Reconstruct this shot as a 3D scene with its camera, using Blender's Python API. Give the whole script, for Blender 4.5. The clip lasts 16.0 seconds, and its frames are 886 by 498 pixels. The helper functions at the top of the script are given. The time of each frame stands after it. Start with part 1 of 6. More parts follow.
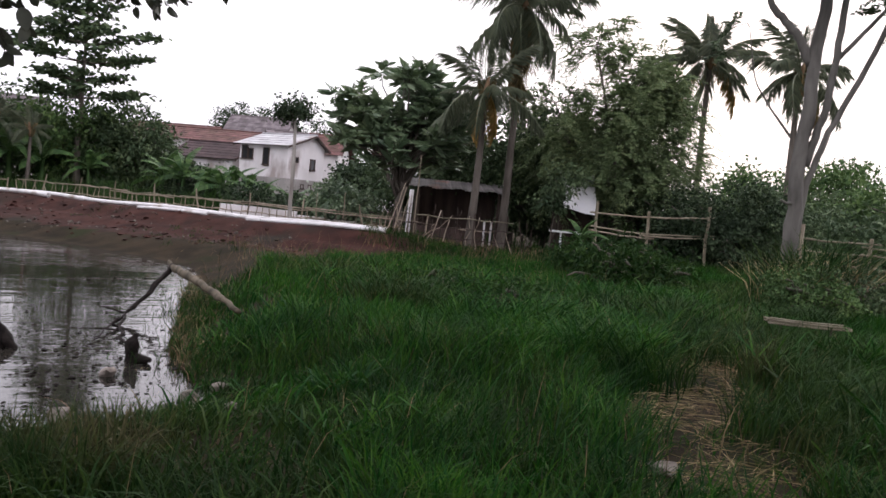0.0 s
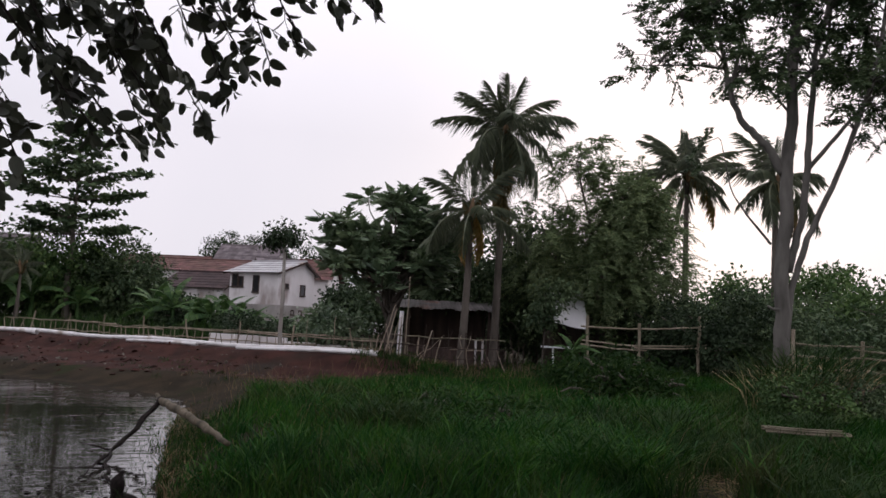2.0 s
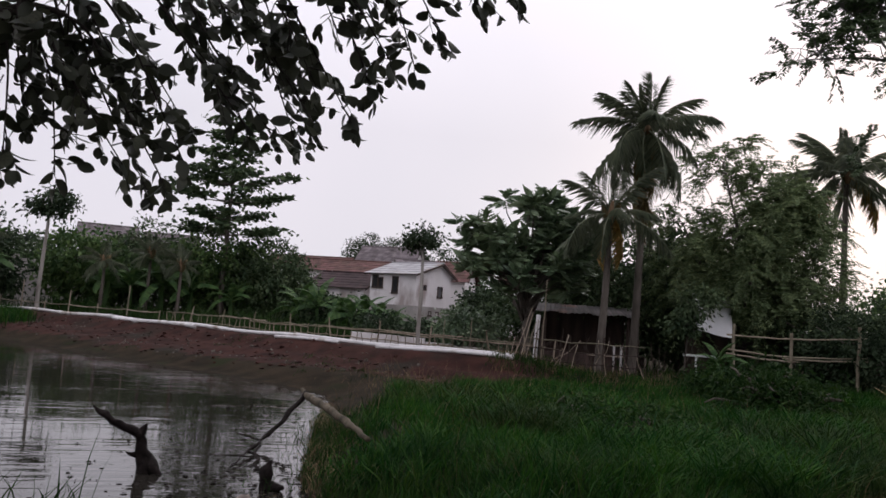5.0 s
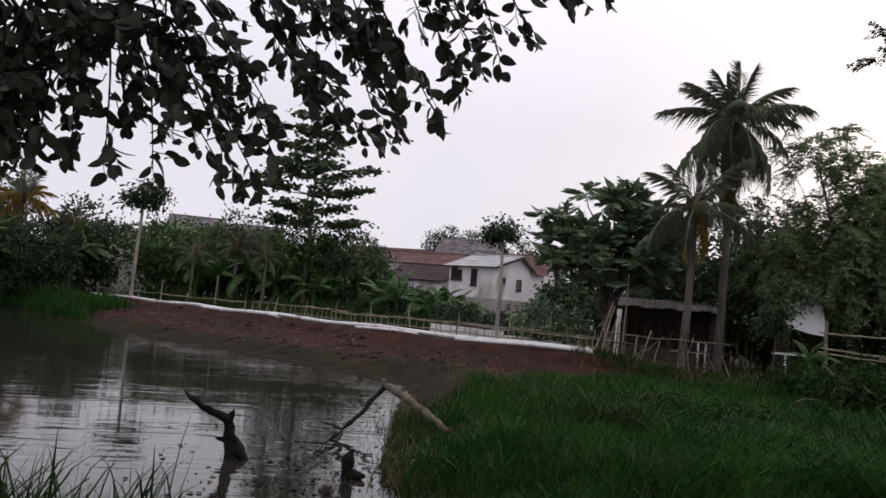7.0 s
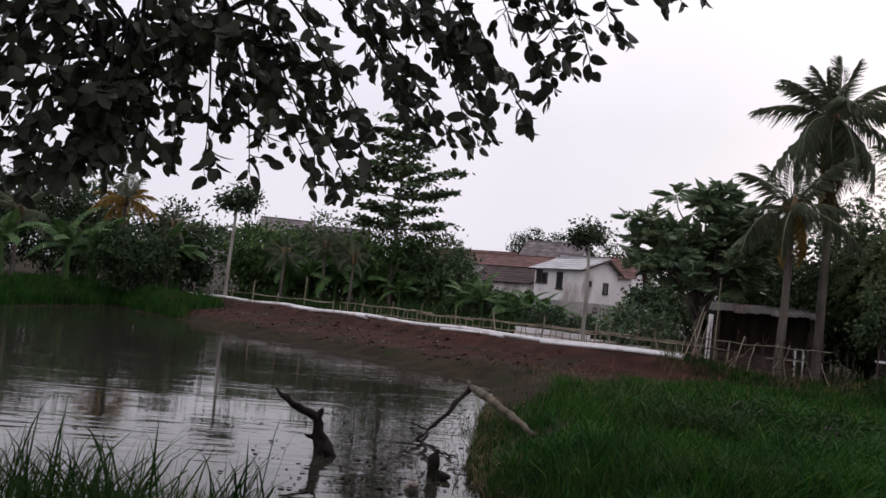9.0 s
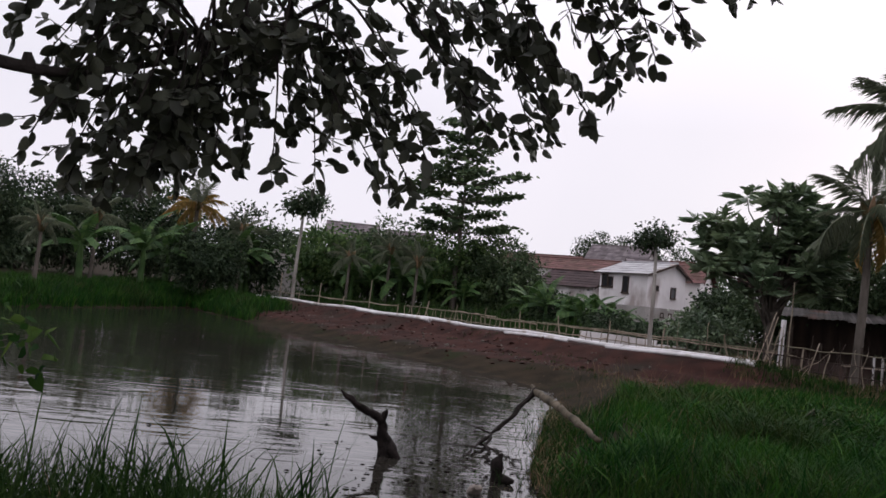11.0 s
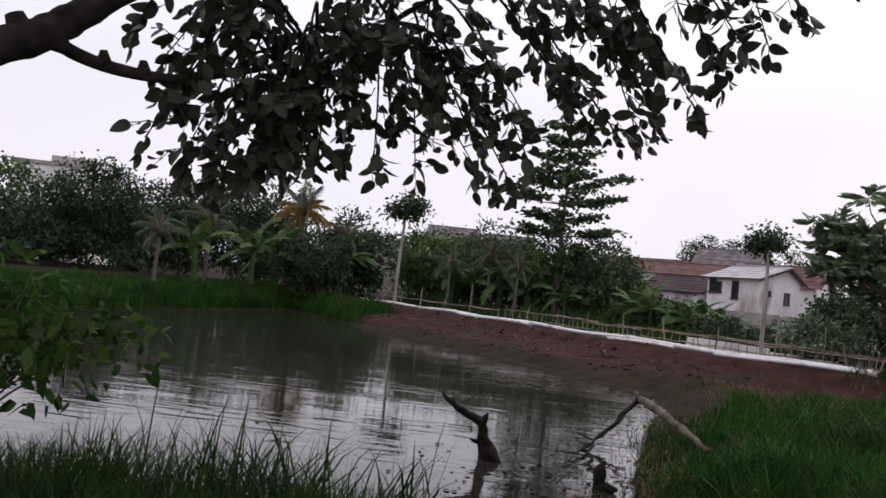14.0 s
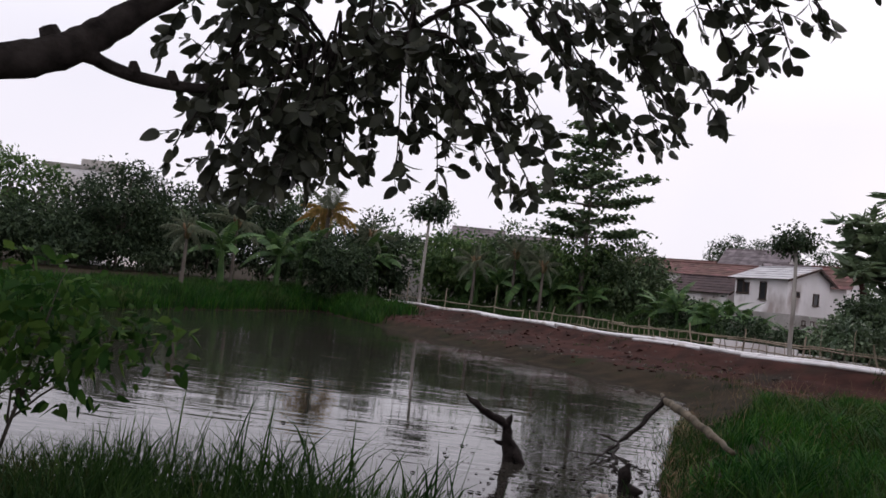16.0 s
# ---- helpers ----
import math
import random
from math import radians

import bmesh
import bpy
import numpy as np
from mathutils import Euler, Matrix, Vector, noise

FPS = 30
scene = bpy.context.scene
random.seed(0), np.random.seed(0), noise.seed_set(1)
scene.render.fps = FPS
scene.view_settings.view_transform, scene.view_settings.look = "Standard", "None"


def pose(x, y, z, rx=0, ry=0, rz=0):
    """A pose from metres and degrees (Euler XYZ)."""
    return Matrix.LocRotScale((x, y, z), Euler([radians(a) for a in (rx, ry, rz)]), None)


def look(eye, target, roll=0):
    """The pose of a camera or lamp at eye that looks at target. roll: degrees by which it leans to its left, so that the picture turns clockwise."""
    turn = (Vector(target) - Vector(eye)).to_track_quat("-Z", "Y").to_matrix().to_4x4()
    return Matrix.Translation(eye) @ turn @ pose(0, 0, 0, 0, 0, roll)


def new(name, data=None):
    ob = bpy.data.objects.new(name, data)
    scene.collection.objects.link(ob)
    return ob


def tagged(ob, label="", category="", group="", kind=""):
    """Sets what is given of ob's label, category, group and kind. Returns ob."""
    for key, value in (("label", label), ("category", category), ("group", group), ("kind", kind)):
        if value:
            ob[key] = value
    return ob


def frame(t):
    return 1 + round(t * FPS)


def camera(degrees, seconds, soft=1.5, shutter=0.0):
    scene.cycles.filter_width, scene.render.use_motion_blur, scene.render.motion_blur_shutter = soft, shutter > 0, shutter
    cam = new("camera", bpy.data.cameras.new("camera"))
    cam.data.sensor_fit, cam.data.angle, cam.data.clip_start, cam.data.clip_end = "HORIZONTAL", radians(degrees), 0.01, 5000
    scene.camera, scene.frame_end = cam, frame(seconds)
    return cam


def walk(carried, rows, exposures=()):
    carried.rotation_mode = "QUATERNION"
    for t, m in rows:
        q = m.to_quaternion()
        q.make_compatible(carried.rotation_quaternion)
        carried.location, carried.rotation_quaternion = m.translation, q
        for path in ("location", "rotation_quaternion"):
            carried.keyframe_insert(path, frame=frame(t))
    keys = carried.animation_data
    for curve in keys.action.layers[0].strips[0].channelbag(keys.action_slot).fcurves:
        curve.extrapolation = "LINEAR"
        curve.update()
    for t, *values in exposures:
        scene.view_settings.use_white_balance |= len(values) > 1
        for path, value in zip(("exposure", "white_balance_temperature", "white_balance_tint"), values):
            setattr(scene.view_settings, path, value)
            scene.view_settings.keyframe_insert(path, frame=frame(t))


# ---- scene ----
cam = camera(57.6, 16.0, soft=1.6)
PATH = [
    (0.0, 0.002, 0.045, 2.003, -1.68, -3.34, -5.06),
    (0.5, 0.019, 0.062, 2.01, -2.78, -3.06, -4.87),
    (1.0, 0.03, -0.008, 2.028, -2.79, -1.31, -4.45),
    (1.5, 0.029, 0.034, 2.028, -2.08, 3.29, -3.33),
    (2.0, 0.035, -0.012, 2.015, -2.28, 5.2, -2.67),
    (2.5, 0.024, 0.002, 2.011, -2.5, 5.27, -2.73),
    (3.0, 0.029, -0.032, 2.006, -0.2, 5.13, -3.06),
    (3.5, 0.024, -0.012, 2.011, 2.09, 5.01, -3.31),
    (4.0, 0.02, 0.001, 2.005, 4.17, 4.97, -3.54),
    (4.5, 0.016, 0.003, 2.009, 5.84, 4.98, -3.82),
    (7.0, -0.009, 0.005, 2.01, 12.89, 3.9, -4.82),
    (7.5, -0.023, 0.027, 2.005, 14.33, 3.76, -5.09),
    (8.0, -0.028, 0.03, 2.005, 15.78, 3.69, -5.25),
    (8.5, -0.03, 0.02, 2.001, 17.22, 3.64, -5.33),
    (9.0, -0.022, 0.0, 2.006, 18.91, 3.53, -5.42),
    (9.5, -0.029, 0.022, 1.998, 20.31, 3.51, -5.55),
    (12.0, -0.006, -0.018, 2.002, 25.96, 3.17, -5.8),
    (12.5, -0.011, -0.009, 1.994, 27.48, 3.09, -5.88),
    (13.0, -0.01, -0.006, 1.997, 28.5, 3.07, -5.97),
    (13.5, -0.024, 0.013, 1.992, 29.35, 3.04, -6.02),
    (14.0, -0.027, 0.029, 1.988, 30.64, 2.91, -6.09),
    (14.5, -0.007, 0.005, 1.997, 31.85, 2.76, -6.25),
    (15.0, -0.018, 0.022, 1.996, 32.5, 2.73, -6.29),
    (15.5, -0.009, 0.016, 1.999, 32.72, 2.74, -6.22),
    (16.0, 0.0, -0.0, 2.0, 32.4, 2.8, -6.0),
]
walk(cam, [(t, pose(x, y, z, 90 + p, r, w)) for t, x, y, z, w, p, r in PATH],
     exposures=[(0.0, 0.86), (1.0, 0.64), (1.5, 0.36), (2.0, 0.08), (3.5, 0.0), (9.0, 0.1), (12.0, 0.2), (16.0, 0.25)])

# ---- sky and light ----
world = bpy.data.worlds.new("sky")
scene.world = world
world.use_nodes = True
wn, wl = world.node_tree.nodes, world.node_tree.links
wn.clear()
sky = wn.new("ShaderNodeTexSky")
sky.sky_type = "NISHITA"
sky.sun_disc = False
sky.sun_elevation = radians(14)
sky.sun_rotation = radians(20)
sky.dust_density = 4.0
wtc = wn.new("ShaderNodeTexCoord")
cloud = wn.new("ShaderNodeTexNoise")
cloud.inputs["Scale"].default_value = 1.3
cloud.inputs["Detail"].default_value = 5
wl.new(wtc.outputs["Generated"], cloud.inputs["Vector"])
cramp = wn.new("ShaderNodeValToRGB")
cramp.color_ramp.elements[0].position, cramp.color_ramp.elements[0].color = 0.32, (7.3, 7.2, 8.1, 1)
cramp.color_ramp.elements[1].position, cramp.color_ramp.elements[1].color = 0.72, (8.7, 8.2, 9.1, 1)
wl.new(cloud.outputs["Fac"], cramp.inputs["Fac"])
# an overcast deck is brighter overhead than near the horizon
wsep = wn.new("ShaderNodeSeparateXYZ")
wl.new(wtc.outputs["Generated"], wsep.inputs[0])
zen = wn.new("ShaderNodeMapRange")
zen.inputs["From Min"].default_value, zen.inputs["From Max"].default_value = 0.22, 1.0
zen.inputs["To Min"].default_value, zen.inputs["To Max"].default_value = 1.0, 2.0
wl.new(wsep.outputs["Z"], zen.inputs["Value"])
zmul = wn.new("ShaderNodeVectorMath")
zmul.operation = "SCALE"
wl.new(cramp.outputs[0], zmul.inputs[0])
wl.new(zen.outputs[0], zmul.inputs["Scale"])
wmix = wn.new("ShaderNodeMixRGB")          # an overcast deck in front of the clear sky
wmix.inputs[0].default_value = 0.95
wl.new(sky.outputs[0], wmix.inputs[1])
wl.new(zmul.outputs[0], wmix.inputs[2])
wbg = wn.new("ShaderNodeBackground")
wbg.inputs["Strength"].default_value = 0.1
wl.new(wmix.outputs[0], wbg.inputs["Color"])
wo = wn.new("ShaderNodeOutputWorld")
wl.new(wbg.outputs[0], wo.inputs["Surface"])
sun_data = bpy.data.lights.new("sun", "SUN")
sun_data.energy, sun_data.angle, sun_data.color = 0.5, radians(25), (1.0, 0.95, 0.9)
sun = new("sun", sun_data)
sun.matrix_world = look((0, 0, 60), (-14, -36, 24))

# ---- materials ----
def material(name, a, b, scale=4.0, rough=0.8, spec=0.3, metal=0.0, bump=0.0, bscale=40.0, detail=6.0,
             rnd=0.0, island=0.0, trans=0.0, stretch=(1, 1, 1), c=None, cscale=0.7, cpos=0.55, coords="Object"):
    """Two colours mixed by grain, a third by large stains, brightness varied by piece, and fine relief."""
    m = bpy.data.materials.new(name)
    m.use_nodes = True
    n, l = m.node_tree.nodes, m.node_tree.links
    p = n["Principled BSDF"]
    p.inputs["Roughness"].default_value = rough
    p.inputs["Specular IOR Level"].default_value = spec
    p.inputs["Metallic"].default_value = metal
    tc, mp = n.new("ShaderNodeTexCoord"), n.new("ShaderNodeMapping")
    mp.inputs["Scale"].default_value = stretch
    l.new(tc.outputs[coords], mp.inputs["Vector"])
    nz = n.new("ShaderNodeTexNoise")
    nz.inputs["Scale"].default_value, nz.inputs["Detail"].default_value = scale, detail
    l.new(mp.outputs[0], nz.inputs["Vector"])
    rp = n.new("ShaderNodeValToRGB")
    rp.color_ramp.elements[0].position, rp.color_ramp.elements[1].position = 0.32, 0.68
    rp.color_ramp.elements[0].color, rp.color_ramp.elements[1].color = (*a, 1), (*b, 1)
    l.new(nz.outputs["Fac"], rp.inputs["Fac"])
    col = rp.outputs[0]
    if c:
        n2 = n.new("ShaderNodeTexNoise")
        n2.inputs["Scale"].default_value, n2.inputs["Detail"].default_value = cscale, 5
        l.new(mp.outputs[0], n2.inputs["Vector"])
        r2 = n.new("ShaderNodeValToRGB")
        r2.color_ramp.elements[0].position, r2.color_ramp.elements[1].position = cpos, cpos + 0.12
        l.new(n2.outputs["Fac"], r2.inputs["Fac"])
        mx = n.new("ShaderNodeMixRGB")
        l.new(r2.outputs[0], mx.inputs[0])
        l.new(col, mx.inputs[1])
        mx.inputs[2].default_value = (*c, 1)
        col = mx.outputs[0]
    for amount, node, sock in ((rnd, "ShaderNodeObjectInfo", "Random"), (island, "ShaderNodeNewGeometry", "Random Per Island")):
        if amount:
            src = n.new(node)
            mr = n.new("ShaderNodeMapRange")
            mr.inputs["To Min"].default_value, mr.inputs["To Max"].default_value = 1 - amount, 1 + amount
            l.new(src.outputs[sock], mr.inputs["Value"])
            hs = n.new("ShaderNodeHueSaturation")
            l.new(mr.outputs[0], hs.inputs["Value"])
            hm = n.new("ShaderNodeMapRange")
            hm.inputs["To Min"].default_value, hm.inputs["To Max"].default_value = 0.5 + amount * 0.06, 0.5 - amount * 0.06
            l.new(src.outputs[sock], hm.inputs["Value"])
            l.new(hm.outputs[0], hs.inputs["Hue"])
            l.new(col, hs.inputs["Color"])
            col = hs.outputs[0]
    l.new(col, p.inputs["Base Color"])
    if bump:
        nb = n.new("ShaderNodeTexNoise")
        nb.inputs["Scale"].default_value, nb.inputs["Detail"].default_value = bscale, 4
        l.new(mp.outputs[0], nb.inputs["Vector"])
        bp = n.new("ShaderNodeBump")
        bp.inputs["Strength"].default_value, bp.inputs["Distance"].default_value = bump, 0.02
        l.new(nb.outputs["Fac"], bp.inputs["Height"])
        l.new(bp.outputs[0], p.inputs["Normal"])
    if trans:
        tb, ms = n.new("ShaderNodeBsdfTranslucent"), n.new("ShaderNodeMixShader")
        l.new(col, tb.inputs["Color"])
        ms.inputs[0].default_value = trans
        l.new(p.outputs[0], ms.inputs[1])
        l.new(tb.outputs[0], ms.inputs[2])
        l.new(ms.outputs[0], n["Material Output"].inputs["Surface"])
    return m


GRASS = material("grass", (0.008, 0.037, 0.0055), (0.023, 0.087, 0.009), 1.2, 0.7, 0.12, island=0.55, trans=0.3,
                 c=(0.034, 0.05, 0.015), cscale=0.45, cpos=0.55)
GRASS_DARK = material("reed_grass", (0.010, 0.028, 0.006), (0.025, 0.056, 0.011), 1.2, 0.7, 0.12, island=0.4, trans=0.25,
                      c=(0.06, 0.055, 0.025), cscale=0.6, cpos=0.6)
STRAW = material("straw", (0.085, 0.062, 0.032), (0.19, 0.145, 0.08), 3, 0.9, 0.1, island=0.45)
STRAW_PALE = material("pale_straw", (0.17, 0.13, 0.065), (0.36, 0.29, 0.16), 3, 0.9, 0.1, island=0.5)
SOIL = material("soil", (0.012, 0.010, 0.0065), (0.03, 0.022, 0.014), 1.5, 1.0, 0.05, bump=0.8, bscale=14,
                c=(0.016, 0.018, 0.008), cscale=0.9, cpos=0.56)
# mud tone and dark patches deepened to carry the embankment's shade
MUD = material("red_mud", (0.018, 0.0098, 0.0082), (0.046, 0.02, 0.016), 1.6, 1.0, 0.06, bump=1.0, bscale=6,
               c=(0.022, 0.018, 0.014), cscale=0.35, cpos=0.52)
WET_MUD = material("wet_mud", (0.018, 0.012, 0.010), (0.04, 0.024, 0.019), 1.4, 0.22, 0.5, bump=0.25, bscale=7)
LEAF = material("leaf", (0.036, 0.07, 0.024), (0.085, 0.14, 0.044), 0.8, 0.6, 0.12, island=0.35, trans=0.2)
LEAF_DARK = material("dark_leaf", (0.034, 0.056, 0.028), (0.08, 0.115, 0.053), 0.8, 0.6, 0.12, island=0.35, trans=0.15)
LEAF_DEEP = material("deep_green_leaf", (0.018, 0.032, 0.016), (0.042, 0.064, 0.03), 0.8, 0.65, 0.15, island=0.4, trans=0.15)
LEAF_FEATHER = material("feathery_leaf", (0.085, 0.125, 0.055), (0.17, 0.22, 0.1), 0.9, 0.6, 0.2, island=0.35, trans=0.3)
LEAF_BIG = material("broad_leaf", (0.06, 0.10, 0.052), (0.14, 0.19, 0.10), 0.9, 0.42, 0.4, island=0.3, trans=0.2)
LEAF_NEAR = material("near_leaf", (0.045, 0.05, 0.034), (0.085, 0.09, 0.056), 9, 0.5, 0.35, rnd=0.4, island=0.25, trans=0.16)
LEAF_BANANA = material("banana_leaf", (0.03, 0.066, 0.02), (0.064, 0.12, 0.034), 1.2, 0.6, 0.18, island=0.3, trans=0.25)
FROND = material("palm_frond", (0.08, 0.10, 0.062), (0.16, 0.18, 0.11), 1.1, 0.5, 0.35, island=0.3, trans=0.15)
FROND_GOLD = material("golden_frond", (0.2, 0.13, 0.035), (0.34, 0.23, 0.07), 1.1, 0.7, 0.2, island=0.35, trans=0.2)
FROND_DRY = material("dry_frond", (0.12, 0.09, 0.035), (0.22, 0.165, 0.075), 1.1, 0.7, 0.2, island=0.35, trans=0.15)
BARK = material("bark", (0.055, 0.046, 0.038), (0.13, 0.112, 0.095), 5, 0.9, 0.2, bump=0.7, bscale=16, stretch=(1, 1, 0.25),
                c=(0.06, 0.065, 0.045), cscale=0.9, cpos=0.58)
BARK_PALE = material("pale_bark", (0.07, 0.065, 0.058), (0.15, 0.14, 0.125), 4, 0.9, 0.2, bump=0.6, bscale=14, stretch=(1, 1, 0.3),
                     c=(0.07, 0.07, 0.055), cscale=0.8, cpos=0.56)
BARK_DARK = material("dark_bark", (0.016, 0.013, 0.012), (0.05, 0.042, 0.038), 14, 0.95, 0.1, bump=0.8, bscale=30)
WET_BARK = material("wet_dark_wood", (0.006, 0.005, 0.0045), (0.02, 0.0155, 0.014), 14, 0.8, 0.06, bump=0.8, bscale=30)
DRIFTWOOD = material("driftwood", (0.038, 0.032, 0.02), (0.11, 0.088, 0.06), 6, 0.85, 0.2, bump=0.7, bscale=22, stretch=(1, 1, 0.4))
BAMBOO = material("bamboo", (0.14, 0.115, 0.08), (0.28, 0.24, 0.18), 3, 0.8, 0.2, rnd=0.35, bump=0.3, bscale=20)
PIPE = material("white_pipe", (0.46, 0.44, 0.43), (0.68, 0.66, 0.66), 1.3, 0.5, 0.4, c=(0.27, 0.22, 0.18), cscale=1.3, cpos=0.56)
PLASTER = material("white_plaster", (0.60, 0.57, 0.56), (0.76, 0.73, 0.73), 0.6, 0.9, 0.2, bump=0.2, bscale=8,
                   c=(0.36, 0.31, 0.29), cscale=0.5, cpos=0.53, stretch=(1, 1, 0.5))
CONCRETE = material("grey_concrete", (0.22, 0.205, 0.19), (0.36, 0.34, 0.32), 0.9, 0.9, 0.2, bump=0.4, bscale=9,
                    c=(0.13, 0.12, 0.10), cscale=0.6, cpos=0.56)
ROOF_RED = material("clay_tile", (0.07, 0.037, 0.033), (0.13, 0.067, 0.058), 1.6, 0.85, 0.2, island=0.25, c=(0.11, 0.065, 0.055), cscale=0.4, cpos=0.55)
ROOF_BROWN = material("brown_tile", (0.03, 0.02, 0.021), (0.056, 0.035, 0.035), 1.6, 0.85, 0.2, island=0.2)
STEM_PALE = material("pale_stem", (0.17, 0.15, 0.135), (0.32, 0.30, 0.27), 4, 0.9, 0.15, bump=0.4, bscale=14, stretch=(1, 1, .3))
ROOF_DARK = material("weathered_tile", (0.085, 0.072, 0.075), (0.165, 0.14, 0.145), 1.6, 0.85, 0.2, island=0.25)
ROOF_PALE = material("pale_sheet_roof", (0.25, 0.245, 0.25), (0.36, 0.35, 0.36), 0.8, 0.55, 0.3, island=0.12, c=(0.2, 0.15, 0.13), cscale=0.7, cpos=0.62)
TIN = material("old_tin", (0.05, 0.045, 0.043), (0.12, 0.108, 0.104), 1.2, 0.8, 0.2, metal=0.1, island=0.25, c=(0.13, 0.07, 0.05), cscale=0.9, cpos=0.55)
WOOD_DARK = material("dark_wood", (0.03, 0.022, 0.018), (0.07, 0.05, 0.04), 3, 0.85, 0.2, rnd=0.3, bump=0.4, bscale=18, stretch=(1, 1, 0.2))
GLASS_DARK = material("window_dark", (0.015, 0.015, 0.017), (0.03, 0.03, 0.033), 1, 0.15, 0.5)
WHITE = material("white_sheet", (0.72, 0.71, 0.72), (0.84, 0.83, 0.84), 1.0, 0.5, 0.3, c=(0.5, 0.47, 0.45), cscale=1.2, cpos=0.62)
STONE = material("stone", (0.06, 0.05, 0.042), (0.19, 0.165, 0.14), 7, 0.9, 0.2, bump=0.6, bscale=25, rnd=0.35)
LEAF_SHORE = material("shore_leaf", (0.016, 0.042, 0.010), (0.045, 0.095, 0.018), 2.0, 0.75, 0.06, island=0.5, trans=0.3)
FLOWER = material("yellow_flower", (0.45, 0.36, 0.03), (0.6, 0.5, 0.06), 4, 0.6, 0.3)

# water: dark, still, with small wind ripples
WATER = bpy.data.materials.new("pond_water")
WATER.use_nodes = True
n, l = WATER.node_tree.nodes, WATER.node_tree.links
p = n["Principled BSDF"]
p.inputs["Base Color"].default_value = (0.02, 0.018, 0.015, 1)
p.inputs["Roughness"].default_value = 0.02
p.inputs["IOR"].default_value = 1.5
tc = n.new("ShaderNodeTexCoord")
mp = n.new("ShaderNodeMapping")
mp.vector_type = "TEXTURE"
mp.inputs["Scale"].default_value = (1.9, 0.42, 1)
mp.inputs["Rotation"].default_value = (0, 0, radians(25))
l.new(tc.outputs["Object"], mp.inputs["Vector"])
w1, w2 = n.new("ShaderNodeTexNoise"), n.new("ShaderNodeTexNoise")
w1.inputs["Scale"].default_value, w1.inputs["Detail"].default_value = 2.3, 1.5
w2.inputs["Scale"].default_value, w2.inputs["Detail"].default_value = 0.28, 2
l.new(mp.outputs[0], w1.inputs["Vector"])
l.new(mp.outputs[0], w2.inputs["Vector"])
mr = n.new("ShaderNodeMapRange")
mr.inputs["From Min"].default_value, mr.inputs["From Max"].default_value = 0.35, 0.65
mr.inputs["To Min"].default_value, mr.inputs["To Max"].default_value = 0.12, 1.1
l.new(w2.outputs["Fac"], mr.inputs["Value"])
mu = n.new("ShaderNodeMath")
mu.operation = "MULTIPLY"
l.new(w1.outputs["Fac"], mu.inputs[0])
l.new(mr.outputs[0], mu.inputs[1])
bp = n.new("ShaderNodeBump")
bp.inputs["Strength"].default_value, bp.inputs["Distance"].default_value = 0.42, 0.02
w3 = n.new("ShaderNodeTexNoise")                # fine wind wrinkles
w3.inputs["Scale"].default_value, w3.inputs["Detail"].default_value = 8.0, 2
mp3 = n.new("ShaderNodeMapping")
mp3.vector_type = "TEXTURE"
mp3.inputs["Scale"].default_value = (2.2, 0.4, 1)
mp3.inputs["Rotation"].default_value = (0, 0, radians(27))
l.new(tc.outputs["Object"], mp3.inputs["Vector"])
l.new(mp3.outputs[0], w3.inputs["Vector"])
ad = n.new("ShaderNodeMath")
ad.operation = "MULTIPLY_ADD"
ad.inputs[1].default_value = 0.06
l.new(w3.outputs["Fac"], ad.inputs[0])
l.new(mu.outputs[0], ad.inputs[2])
l.new(ad.outputs[0], bp.inputs["Height"])
l.new(bp.outputs[0], p.inputs["Normal"])

# ---- mesh helpers ----
rng = np.random.default_rng(7)


def mesh_of(name, v, f, mat, smooth=False):
    """A mesh from an array of corners and an array of triangles or quads, or a list of faces."""
    me = bpy.data.meshes.new(name)
    v = np.asarray(v, np.float32)
    if isinstance(f, np.ndarray):
        k = f.shape[1]
        me.vertices.add(len(v))
        me.vertices.foreach_set("co", v.ravel())
        me.loops.add(f.size)
        me.loops.foreach_set("vertex_index", f.astype(np.int32).ravel())
        me.polygons.add(len(f))
        me.polygons.foreach_set("loop_start", np.arange(0, f.size, k, dtype=np.int32))
        me.update(calc_edges=True)
    else:
        me.from_pydata([tuple(map(float, q)) for q in v], [], f)
    if smooth:
        me.polygons.foreach_set("use_smooth", np.ones(len(me.polygons), bool))
    me.materials.append(mat)
    return me


def thing(name, at, label, category, group="", kind=""):
    ob = new(name)
    ob.location = at
    ob.empty_display_size = 0.1
    return tagged(ob, label, category, group, kind)


def part(name, me, parent, label="", at=(0, 0, 0)):
    ob = new(name, me)
    ob.parent = parent
    ob.location = at
    return tagged(ob, label)


def solid(name, me, label, category, at=(0, 0, 0), group="", kind=""):
    ob = new(name, me)
    ob.location = at
    return tagged(ob, label, category, group, kind)


class Heap:
    """Collects pieces of one mesh: corners and faces."""
    def __init__(self):
        self.v, self.f, self.n = [], [], 0

    def add(self, v, f):
        self.v.append(np.asarray(v, float))
        self.f += [tuple(int(i) + self.n for i in q) for q in f]
        self.n += len(v)
        return self

    def mesh(self, name, mat, smooth=False):
        return mesh_of(name, np.concatenate(self.v), self.f, mat, smooth)


